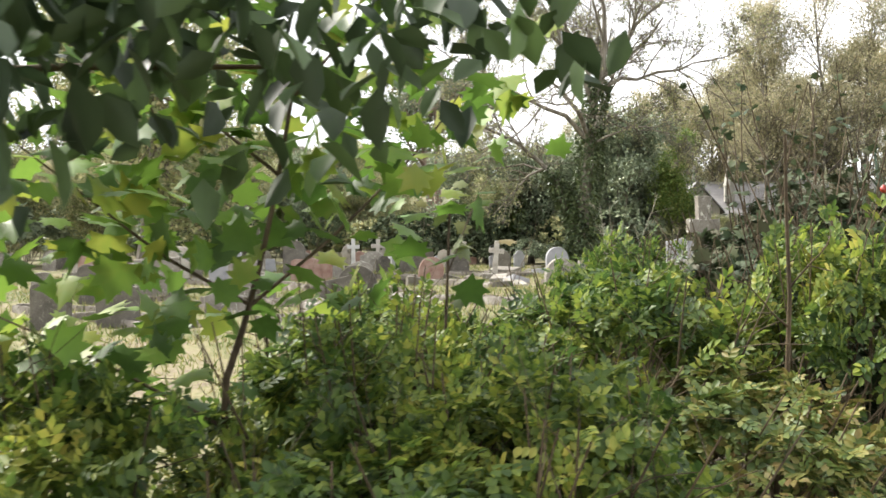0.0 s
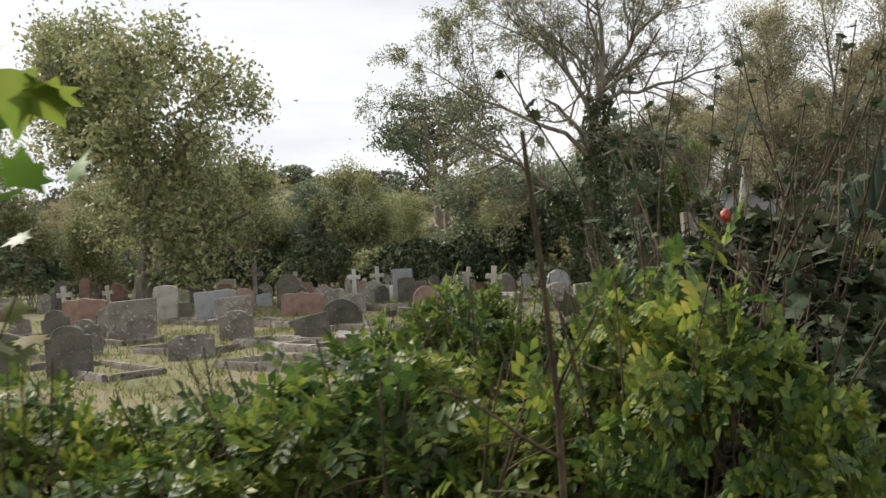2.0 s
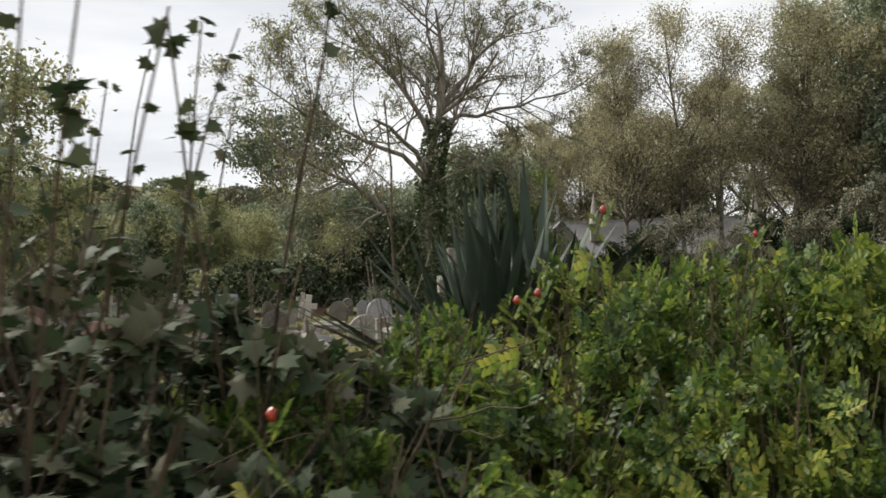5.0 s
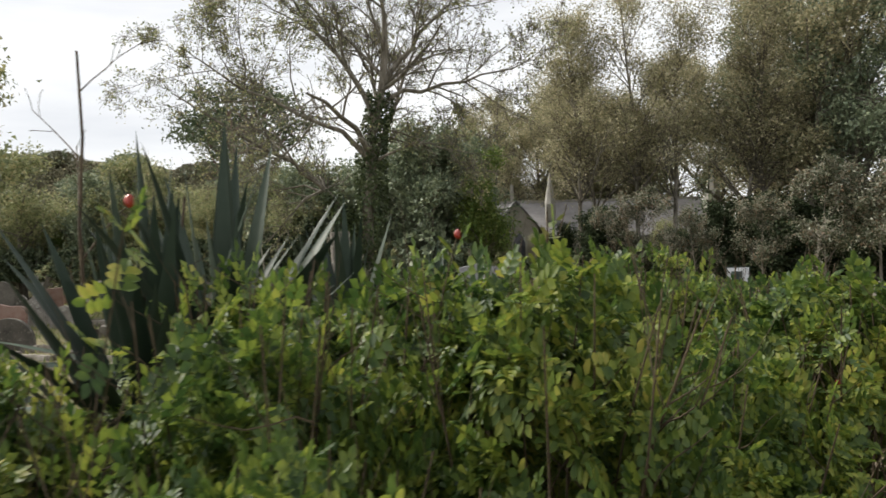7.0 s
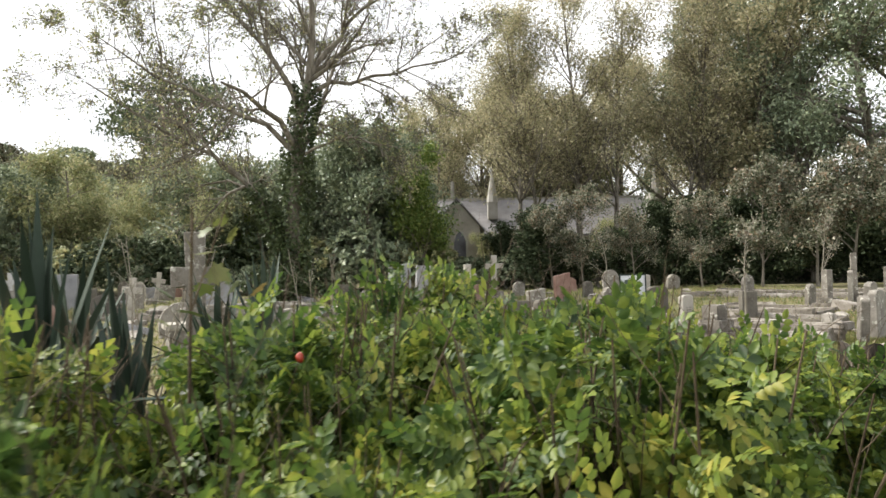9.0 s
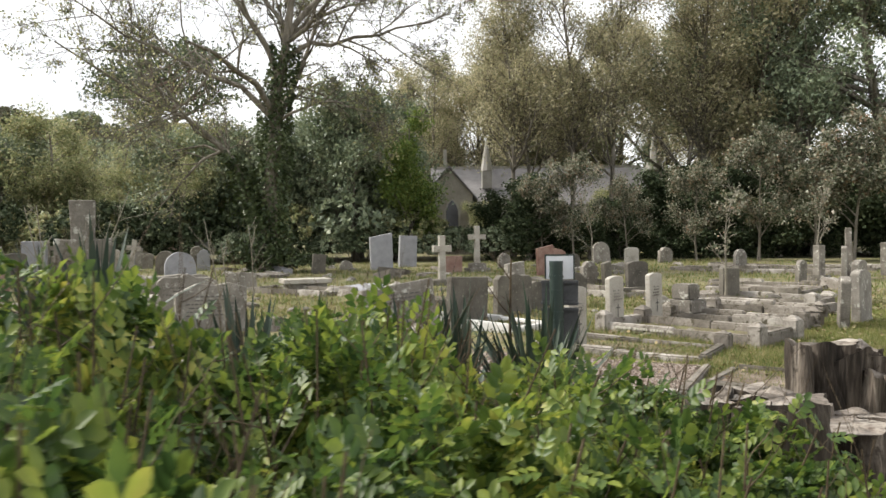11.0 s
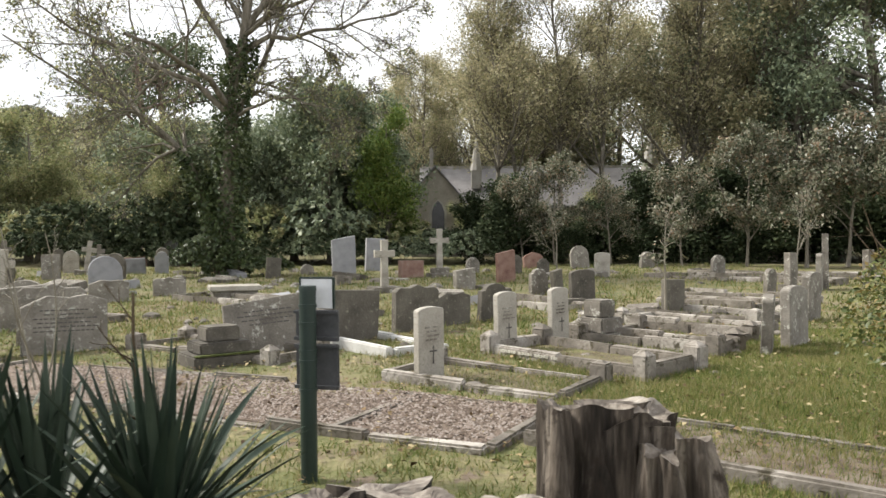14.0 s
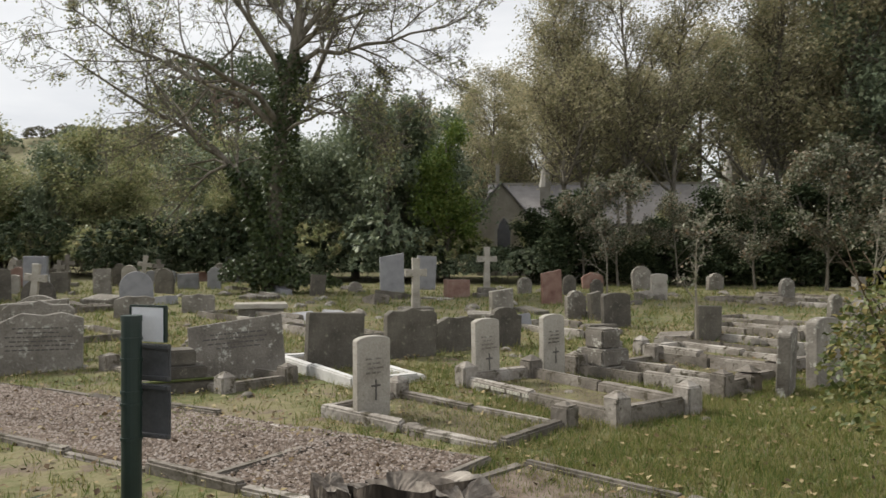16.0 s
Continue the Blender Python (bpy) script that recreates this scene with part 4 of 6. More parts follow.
# ---- yuccas ----
def yucca(x, y, top, n, seed, label, spread=1.0, blade=0.75, dry=10, wide=0.024):
    """A clump of sword leaves on short trunks."""
    rng = np.random.default_rng(seed)
    gz = float(ground_z(x, y))
    t = thing("yucca", pose(x, y, gz, 0, 0, rng.uniform(0, 360)), label, "yucca", "yuccas")
    hgt = top - gz
    k = 7
    heads = [(0, 0, max(0.15, hgt - blade * 1.0))] + [(rng.normal(0, 0.22 * spread), rng.normal(0, 0.22 * spread), max(0.1, (hgt - blade) * rng.uniform(0.4, 0.9))) for _ in range(2)]
    tr = np.stack([np.array([[hx * 0.3, hy * 0.3, -0.05], [hx * 0.7, hy * 0.7, hz * 0.5], [hx, hy, hz + 0.1]]) for hx, hy, hz in heads])
    put("trunk", fast_mesh("trunk", *tubes(tr, np.full((3, 3), 0.07), 8), M_YUCCA_DRY, True), t)

    def blades(count, lo, hi, droop, mat, name, wide):
        h = np.array(heads)[rng.integers(0, 3, count)]
        az, el = rng.uniform(0, 2 * np.pi, count), np.radians(lo + (hi - lo) * rng.uniform(0, 1, count) ** 0.8)
        ln = blade * rng.uniform(0.75, 1.15, count)
        d = np.stack([np.cos(az) * np.cos(el), np.sin(az) * np.cos(el), np.sin(el)], -1)
        s = np.linspace(0, 1, k)
        line = h[:, None] + d[:, None] * (s[None, :, None] * ln[:, None, None])
        line[:, :, 2] -= (droop * rng.uniform(0.2, 1.2, count) * np.cos(el))[:, None] * ln[:, None] * s[None] ** 2
        side = unit(np.cross(d, np.array([0, 0, 1.0]))) + 0.25 * rng.normal(0, 1, d.shape)
        side = unit(side)
        nrm = np.cross(side, d)
        w = wide * np.array([0.7, 0.95, 1.0, 0.95, 0.78, 0.45, 0.02])
        l = line - side[:, None] * w[None, :, None] + nrm[:, None] * (w * 0.35)[None, :, None]
        r = line + side[:, None] * w[None, :, None] + nrm[:, None] * (w * 0.35)[None, :, None]
        v = np.stack([l, line, r], 2).reshape(count, -1, 3)
        base = np.arange(k - 1) * 3
        q = np.concatenate([np.stack([base + c, base + c + 1, base + c + 4, base + c + 3], -1) for c in (0, 1)])
        for one in v:
            put(name, fast_mesh(name, one, q, mat, True), t)

    blades(n, -5, 88, 0.35, M_YUCCA, "blade", wide)
    blades(dry, -60, 5, 0.5, M_YUCCA_DRY, "dead_blade", 0.018)
    return t


YL = "dark green yucca clump with sword-shaped leaves"
yucca(-4.2, -0.08, 1.95, 180, 1, "tall dark yucca with stiff upright swords behind the hedge", 1.3, 1.15, 2, 0.042)
yucca(-4.4, 0.4, 1.85, 80, 2, YL, 1.1, 1.0, 2, 0.036)
yucca(-3.95, 1.75, 1.78, 100, 12, YL, 1.0, 1.0, 2, 0.036)
yucca(-4.3, 3.0, 1.7, 80, 3, YL, 1.0, 0.95, 8, 0.03)
yucca(-3.45, 4.7, 1.65, 90, 4, YL, 1.2, 0.95, 8, 0.03)
yucca(-2.25, 3.7, 1.26, 170, 5, YL, 1.3, 1.05, 8, 0.032)
yucca(-1.35, 4.15, 1.26, 180, 6, YL, 1.3, 1.05, 8, 0.032)
yucca(-1.75, 3.55, 1.16, 150, 13, YL, 1.1, 1.0, 8, 0.032)
yucca(-0.48, 4.35, 1.22, 190, 7, "large dark green yucca with drooping outer leaves", 0.7, 1.05, 14, 0.026)
yucca(-2.95, 3.0, 1.3, 90, 8, YL, 1.1, 0.95, 8, 0.028)

# ---- hedge along the path ----
UX, UY, NX, NY = 0.722, 0.692, -0.692, 0.722


def beside(s, n):
    """A place s metres along the path and n metres to its left."""
    return -7.1 + UX * s + NX * n, -7.4 + UY * s + NY * n


# soil sheet whose dark colour stands in for the shade beneath the hedge
M_BED = material("shade_toned_hedge_soil", [(0.018, 0.014, 0.009), (0.04, 0.031, 0.02), (0.075, 0.055, 0.034)], 3, 28, 0.98, 0.9, bump_size=0.04)
bs, bn = np.meshgrid(np.linspace(-2.5, 11.3, 70), np.linspace(0.75, 3.7, 16))
bx_, by_ = beside(bs, bn)
edge_ = np.minimum(1.0, np.minimum(bn - 0.75, 3.7 - bn) / 0.4)
bz_ = terrain(bx_, by_) - 0.03 + 0.09 * edge_ + 0.02 * np.sin(bs * 5.1) * np.cos(bn * 7.3)
bi = (np.arange(15)[:, None] * 70 + np.arange(69)[None]).ravel()
tagged(put("hedge_bed", fast_mesh("hedge_bed", np.stack([bx_, by_, bz_], -1).reshape(-1, 3), np.stack([bi, bi + 1, bi + 71, bi + 70], -1), M_BED, True)), "leaf-strewn soil under the rose hedge, coloured dark to stand for shade", "soil", kind="structure")
rose_kinds = [shrub_meshes(40 + i, 0.62, 1.3, 20, 3000, 0.08, m_, M_STEM, (ROSE_V, ROSE_T), 0.62, 90, True) for i, m_ in enumerate((M_ROSE, M_ROSE, M_ROSE, M_ROSE_OLD))]
rose_near = [shrub_meshes(50 + i, 0.60, 1.3, 20, 3500, 0.064, m_, M_STEM, (ROSE_NEAR_V, ROSE_NEAR_T), 0.62, 100, True) for i, m_ in enumerate((M_ROSE, M_ROSE, M_ROSE, M_ROSE_OLD))]
rose_proto = []
bushes = []
S_TOP = (-1, 0.5, 1.5, 2.0, 2.4, 2.8, 3.4, 4.3, 5.0, 5.5, 6.4, 7.2, 8.0, 8.8, 9.6, 10.3, 10.8)
Z_TOP = (0.62, 0.84, 1.0, 0.92, 0.82, 1.14, 1.26, 1.26, 1.2, 1.12, 1.46, 1.58, 1.50, 1.50, 1.52, 1.52, 1.34)
rng = np.random.default_rng(77)
for row, (n0, drop) in enumerate(((1.72, 0.13), (2.35, 0.0), (2.95, -0.03), (1.45, 0.20))):
    for i, s0 in enumerate(np.arange(-0.8 + 0.35 * row, 11.1, 0.80)):
        if row == 2 and not (1.0 < s0 < 10.6):
            continue
        if 3.45 < s0 < 4.95 or (row == 3 and not 9.2 < s0 < 10.9):
            continue
        s1, n1 = s0 + rng.normal(0, 0.10), n0 + rng.normal(0, 0.10)
        bx, by = beside(s1, n1)
        top = float(np.interp(s1, S_TOP, Z_TOP)) - (0.02 if row == 0 and 2.6 < s1 < 3.8 else drop) + rng.normal(-0.02, 0.10)
        h_ = top - float(ground_z(bx, by))
        w_ = rng.uniform(0.76, 1.0) + (0.12 if s1 < 2.6 else 0.0)
        k_ = int(rng.integers(0, 3)) if rng.random() > 0.09 or 2.4 < s1 < 4.2 else 3
        b_ = thing("rose_bush", pose(bx, by, float(ground_z(bx, by)), 0, 0, rng.uniform(0, 360)) @ Matrix.Diagonal((w_, w_, h_ / 1.3, 1)),
                   ("green rose bush with toothed pinnate leaves beside the path", "yellowing rose bush with brown leaf tips beside the path")[k_ == 3], "rose bush", "rose hedge")
        q_ = (rose_near if row in (0, 3) else rose_kinds)[k_]
        put("branchwork", q_[0], b_)
        put("foliage", q_[1], b_)
        bushes.append(b_)


def ball_bm(r, squash=1.0, tip=0.0):
    bm = bmesh.new()
    bmesh.ops.create_icosphere(bm, subdivisions=2, radius=r)
    for v in bm.verts:
        v.co.z *= squash
        if v.co.z > r * 0.6 * squash and tip:
            v.co.z += tip * (math.hypot(v.co.x, v.co.y) / r) * 0.8
    return bm


hip_me = bpy.data.meshes.new("rosehip")
_b = ball_bm(0.016, 0.85, 0.02)
_b.to_mesh(hip_me)
_b.free()
hip_me.materials.append(M_HIP)


_hs = np.random.default_rng(8)
_line = np.array([[(0, 0, 0.0), (0.004, 0.006, -0.10), (0.012, 0.004, -0.24), (0.02, -0.01, -0.42)]])
stalk_me = fast_mesh("stalk", *tubes(_line, np.array([[0.002, 0.0026, 0.003, 0.0036]]), 5), M_STEM, True)
_lp = _line[0][_hs.integers(1, 4, 9)] + _hs.normal(0, 0.012, (9, 3))
stalk_leaf_me = scatter("stalk_leaves", _lp, unit(_hs.normal(0, 1, (9, 3)) + np.array([0, 0, 0.2])), unit(_hs.normal(0, 0.4, (9, 3)) + np.array([0, 0, 1.0])), _hs.uniform(0.08, 0.14, 9), ROSE_NEAR_V, ROSE_NEAR_T, M_ROSE)


def on_bush(x, y, z, me, name="rosehip", scale=1.0):
    host = min(bushes, key=lambda o: (o.location.x - x) ** 2 + (o.location.y - y) ** 2)
    ob = put(name, me, host)
    bpy.context.view_layer.update()
    ob.matrix_basis = host.matrix_basis.inverted() @ pose(x, y, z, 20, 15, 40) @ Matrix.Scale(scale, 4)
    put("stalk", stalk_me, ob)
    put("stalk_leaves", stalk_leaf_me, ob)
    return ob


for x, y, z in ((-3.30, -0.82, 1.53), (-4.03, -1.45, 1.60), (-6.03, -4.31, 1.20), (-1.56, 1.18, 1.25), (-1.5, 1.2, 1.22),
                (-4.3, -1.9, 1.32), (-4.36, -1.85, 1.30), (-2.6, 0.2, 1.26), (-1.0, 1.5, 1.05), (-0.95, 1.45, 1.02), (-2.2, 0.6, 1.05), (-4.9, -2.7, 1.1), (-1.3, 1.75, 1.02), (-2.0, -0.4, 1.0)):
    on_bush(x, y, z, hip_me, scale=0.75)

# ---- dark lobed shrub with long shoots ----
for i, (x, y, r_, h_) in enumerate(((-5.95, -2.55, 0.70, 1.78), (-5.4, -2.05, 0.80, 1.95), (-4.95, -1.7, 0.6, 1.75), (-5.5, -2.85, 0.6, 1.72), (-5.85, -1.7, 0.6, 1.8),
                                      (-5.55, -3.35, 0.55, 1.42), (-5.2, -3.0, 0.60, 1.48), (-4.9, -2.6, 0.55, 1.5), (-6.05, -3.05, 0.46, 1.6))):
    w_, c_ = shrub_meshes(60 + i, r_, h_, 14, 3600 if i > 4 else 2800, 0.058 if i > 4 else 0.075, M_DARKLEAF, M_STEM, (LOBED, LOBED_T), 0.6, 60)
    d_ = thing("dark_shrub", at(x, y, 0), "dark purplish-green shrub with lobed leaves and tall shoots", "shrub", "dark shrubs")
    put("branchwork", w_, d_)
    put("foliage", c_, d_)
    rs = np.random.default_rng(90 + i)
    for j in range((7, 7, 0, 6, 6, 0, 0, 0, 5)[i]):
        a_ = rs.uniform(0, 6.28)
        p0 = np.array([[math.cos(a_) * r_ * 0.45 * rs.random(), math.sin(a_) * r_ * 0.45 * rs.random(), h_ * 0.55]])
        ln_ = np.array([rs.uniform(1.1, 1.9)])
        sh = grow(rs, p0, np.array([[rs.normal(0, 0.34), rs.normal(0, 0.30), 1.0]]), ln_, 8, 0.05, 0.02)
        so = put("shoot", fast_mesh("shoot", *tubes(sh, np.linspace(0.007, 0.0025, 8)[None], 5), M_STEM, True), d_)
        kk = 17
        tt = rs.uniform(0.15, 1.0, kk) * 6.99
        ii = tt.astype(int)
        pp = sh[0][ii] + (sh[0][ii + 1] - sh[0][ii]) * (tt - ii)[:, None] + rs.normal(0, 0.012, (kk, 3))
        dd = unit(rs.normal(0, 1, (kk, 3)) * np.array([1, 1, 0.3]))
        put("shoot_leaves", scatter("shoot_leaves", pp, dd, unit(rs.normal(0, 0.9, (kk, 3)) + np.array([0, 0, 1])), rs.uniform(0.032, 0.06, kk), LOBED, LOBED_T, M_DARKLEAF), so)

# ---- sycamore sapling and overhanging branch ----
def leafy(name, m, lines, radii, n, size, mat, bark, template, label, category, seed, spread=0.1, hang=-0.2):
    rs = np.random.default_rng(seed)
    t = thing(name, m, label, category)
    for i, (l, r) in enumerate(zip(lines, radii)):
        put("branch" if i else "trunk", fast_mesh("branch" if i else "trunk", *tubes(l[None], r[None], 7), bark, True), t)
    pts = []
    for l in lines[1:]:
        q = rs.uniform(0.15, 1.0, n) * (len(l) - 1.001)
        i = q.astype(int)
        pts.append(l[i] + (l[i + 1] - l[i]) * (q - i)[:, None])
    p = np.concatenate(pts)
    p = p + rs.normal(0, spread, p.shape)
    d = unit(rs.normal(0, 1, p.shape) + np.array([0, 0, hang]))
    up = unit(rs.normal(0, 0.45, p.shape) + np.array([0, 0, 1.0]))
    put("foliage", scatter("leaves", p, d, up, rs.uniform(0.7, 1.25, len(p)) * size, *template, mat), t)
    return t


SX, SY = -8.08, -5.22
SZ = float(ground_z(SX, SY))
sap_lines = [line_to((0, 0, -0.05), (0.02, 0, 0.6 - SZ), (0.10, 0.01, 0.84 - SZ), (0.18, 0.02, 1.2 - SZ), (0.26, 0.05, 1.75 - SZ)),
             line_to((0.10, 0.01, 0.84 - SZ), (-0.12, -0.08, 0.98 - SZ), (-0.30, -0.15, 1.14 - SZ), (-0.5, -0.2, 1.3 - SZ)),
             line_to((0.10, 0.01, 0.84 - SZ), (0.32, 0.14, 1.05 - SZ), (0.55, 0.28, 1.32 - SZ), (0.66, 0.34, 1.5 - SZ)),
             line_to((0.18, 0.02, 1.2 - SZ), (-0.1, 0.1, 1.4 - SZ), (-0.5, 0.15, 1.55 - SZ)),
             line_to((0.03, 0, 0.5 - SZ), (-0.3, -0.1, 0.7 - SZ), (-0.65, -0.15, 0.85 - SZ)),
             line_to((0.2, 0.03, 1.4 - SZ), (0.35, 0.1, 1.6 - SZ), (0.45, 0.1, 1.85 - SZ))]
leafy("sycamore_sapling", pose(SX, SY, SZ), sap_lines, [taper(0.013, 0.005)] + [taper(0.006, 0.002)] * 5, 110, 0.10, M_SYCAMORE, M_STEM, (LOBED, LOBED_T),
      "young sycamore sapling with thin forked stem and green lobed leaves", "sapling", 3, 0.15)
OX, OY = -9.6, -6.6
OZ = float(ground_z(OX, OY))
oh = [line_to((0, 0, -0.1), (0.1, 0.05, 1.2), (0.2, 0.1, 2.4), (0.3, 0.3, 3.4)),
      line_to((0.15, 0.08, 1.6), (0.8, 0.3, 1.95), (1.5, 0.5, 2.05), (2.3, 0.7, 2.05)),
      line_to((0.2, 0.1, 2.0), (0.9, 0.5, 2.2), (1.7, 0.75, 2.2), (2.5, 0.95, 2.12)),
      line_to((0.8, 0.3, 1.95), (1.2, 0.25, 1.9), (1.6, 0.3, 1.85)),
      line_to((0.15, 0.08, 1.6), (0.7, 0.6, 1.9), (1.3, 0.9, 2.0), (1.9, 1.0, 2.0)),
      line_to((0.15, 0.08, 1.7), (0.7, 0.2, 2.0), (1.3, 0.35, 2.1), (1.9, 0.45, 2.15))]
leafy("overhanging_tree", pose(OX, OY, OZ), oh, [taper(0.07, 0.04)] + [taper(0.02, 0.005)] * 5, 270, 0.105, M_OVERHANG, M_STEM, (LEAF, LEAF_T),
      "small tree with drooping dark leaves over the hedge", "tree", 4, 0.12, -1.0)

# ---- trees ----
# the big half-bare tree with ivy on its trunk
def ivy_tree_meshes(seed):
    """A leaning trunk that forks, with long arching limbs that thin out into fine twigs."""
    rs = np.random.default_rng(seed)
    spine = [line_to((0, 0, -0.1), (0.15, 0, 2.5), (0.35, -0.1, 5.0), (0.75, -0.2, 8.0), (1.1, -0.2, 10.5), (1.0, -0.1, 13.0), k=9),
             line_to((0, 0, 1.6), (-0.55, 0.1, 3.0), (-1.25, 0.1, 4.3), (-2.6, 0.0, 5.6), (-4.6, -0.2, 6.6), (-7.2, -0.4, 8.4), k=9),
             line_to((0.6, -0.1, 7.0), (0.1, -0.4, 8.2), (-0.9, -0.5, 9.8), (-2.2, -0.6, 11.6), (-3.4, -0.6, 13.2), k=9),
             line_to((0.7, -0.2, 7.6), (1.6, -0.1, 8.3), (3.2, 0.2, 8.6), (5.0, 0.3, 8.9), (6.8, 0.3, 9.6), k=9),
             line_to((0.9, -0.2, 8.6), (1.9, 0.3, 10.0), (3.2, 0.5, 11.4), (4.4, 0.6, 13.0), k=9),
             line_to((0.4, -0.1, 5.6), (-0.6, -0.9, 6.6), (-2.2, -1.6, 7.4), (-4.4, -2.0, 8.2), (-6.2, -2.2, 9.8), k=9),
             line_to((0.35, -0.1, 5.4), (1.4, -0.8, 5.9), (2.9, -1.4, 5.9), (4.4, -1.6, 5.6), k=9),
             line_to((0.5, -0.1, 6.4), (0.6, 1.2, 8.0), (0.2, 3.0, 10.0), (-0.4, 4.4, 12.0), k=9)]
    spine = np.stack(spine)
    spine[:, 1:] += rs.normal(0, 0.10, spine[:, 1:].shape)
    r0 = np.array([0.34, 0.17, 0.14, 0.11, 0.13, 0.12, 0.07, 0.13])
    rad = r0[:, None] * np.linspace(1, 0.16, 9)[None]
    parts_ = [tubes(spine, rad, 9)]
    cur, cr = spine, rad
    for n, low, high, ratio, angle, wobble, lift in ((11, 0.36, 1.0, 0.46, 48, 0.16, 0.03), (7, 0.2, 1.0, 0.46, 44, 0.20, 0.01), (6, 0.2, 1.0, 0.52, 44, 0.22, 0.0), (5, 0.15, 1.0, 0.60, 44, 0.24, -0.02)):
        cur, cr = branches(rs, cur, cr, n, low, high, ratio, angle, wobble, lift, 5)
        parts_.append(tubes(cur, np.maximum(cr, 0.007), 5 if len(cur) < 500 else 3))
    wood = fast_mesh("trunk", *join(parts_), M_BARK, True)
    p = np.concatenate([cur[:, 2], cur[:, 4], cur[::2, 3]])
    p = p[(rs.random(len(p)) < np.where(p[:, 0] < -1.0, 0.7, 0.32))]
    p = p + rs.normal(0, 0.10, p.shape)
    d = unit(rs.normal(0, 1, p.shape) + np.array([0, 0, -0.4]))
    crown = scatter("crown", p, d, unit(rs.normal(0, 0.7, p.shape) + np.array([0, 0, 1.0])), rs.uniform(0.7, 1.3, len(p)) * 0.10, SMALL, SMALL_T, M_TREE)
    return wood, crown


bt = tree_thing("ivy_clad_tree", at(-6.75, 29.8, 0), ivy_tree_meshes(11), "tall thinning tree with ivy around its trunk")


def ivy(seed, height, r0, r1, n, size=0.12):
    rs = np.random.default_rng(seed)
    z = height * rs.uniform(0, 1, n) ** 1.2
    a = rs.uniform(0, 2 * np.pi, n)
    r = (r0 + (r1 - r0) * z / height) * (1 + 0.35 * np.sin(3 * a + z * 1.7) * rs.uniform(0.3, 1, n))
    u = np.stack([np.cos(a), np.sin(a), a * 0], -1)
    p = u * r[:, None]
    p[:, 0] += np.interp(z, (0, 2.5, 5.0, 8.0), (0, 0.15, 0.35, 0.75))
    p[:, 2] = z
    k = n // 4
    f = rs.uniform(0, 1, k)
    p[:k] = np.stack([-1.3 * f, 0.1 * f, 1.6 + 2.8 * f], -1) + u[:k] * (0.42 - 0.16 * f)[:, None] + rs.normal(0, 0.05, (k, 3))
    return scatter("ivy", p, unit(u + rs.normal(0, 0.6, u.shape) - np.array([0, 0, 0.4])), unit(u + rs.normal(0, 0.5, u.shape) + np.array([0, 0, 0.5])), rs.uniform(0.7, 1.3, n) * size, SMALL, SMALL_T, M_IVY)


put("ivy", ivy(5, 8.4, 0.66, 0.42, 8200, 0.15), bt, "dense dark ivy cladding")
for x, y, r_, h_ in ((-7.6, 29.5, 0.9, 1.35), (-6.0, 29.3, 0.9, 1.0), (-5.2, 29.8, 0.8, 0.8), (-6.8, 29.2, 0.8, 1.6)):
    w_, c_ = shrub_meshes(int(abs(x) * 10), r_, h_, 8, 1500, 0.12, M_IVY, M_STEM, (SMALL, SMALL_T), 0.6, 40)
    t_ = thing("ivy_mound", at(x, y, 0), "dark ivy mound at the foot of the tree", "ivy", "ivy mounds")
    put("branchwork", w_, t_)
    put("foliage", c_, t_)

broad = tree_meshes(21, 13.4, 0.35, [(20, 0.12, 0.97, 0.50, 68, 0.12, 0.03), (8, 0.2, 1.0, 0.48, 48, 0.16, 0.01), (6, 0.2, 1.0, 0.46, 42, 0.2, 0.0)], None, 0.22, 40, M_TREE, M_BARK, spread=0.42, trunk_top=0.84)
tree_thing("broadleaf_tree", at(-25.8, 26.9, 10), broad, "full round-crowned green tree at the cemetery edge")

# umbrella pine
rs = np.random.default_rng(31)
pt = grow(rs, np.zeros((2, 3)), np.array([[-0.10, 0, 1.0], [0.12, 0.05, 1.0]]), np.array([12.6, 13.2]), 9, 0.04, 0.05)
pr = np.array([0.40, 0.34])[:, None] * np.linspace(1, 0.4, 9)
l1, r1 = branches(rs, pt, pr, 10, 0.55, 1.0, 0.36, 66, 0.12, 0.06)
l2, r2 = branches(rs, l1, r1, 5, 0.3, 1.0, 0.42, 45, 0.15, 0.03)
pine_wood = fast_mesh("trunk", *join([tubes(pt, pr, 8), tubes(l1, r1, 5), tubes(l2, np.maximum(r2, 0.012), 4)]), M_BARK_PINE, True)
pads = l2[:, -1]
pp = np.repeat(pads, 90, 0) + rs.normal(0, 1, (len(pads) * 90, 3)) * np.array([0.75, 0.75, 0.20]) + np.array([0, 0, 0.15])
pine_crown = scatter("crown", pp, unit(rs.normal(0, 1, pp.shape) + np.array([0, 0, 0.7])), unit(rs.normal(0, 1, pp.shape)), rs.uniform(0.2, 0.42, len(pp)), [(0, 0, 0), (0.22, 0.7, 0), (0, 1, 0), (-0.22, 0.7, 0)], SMALL_T, M_PINE)
tree_thing("pine_tree", at(-17.4, 54.8, 0), (pine_wood, pine_crown), "tall umbrella-shaped pine with bare trunk")

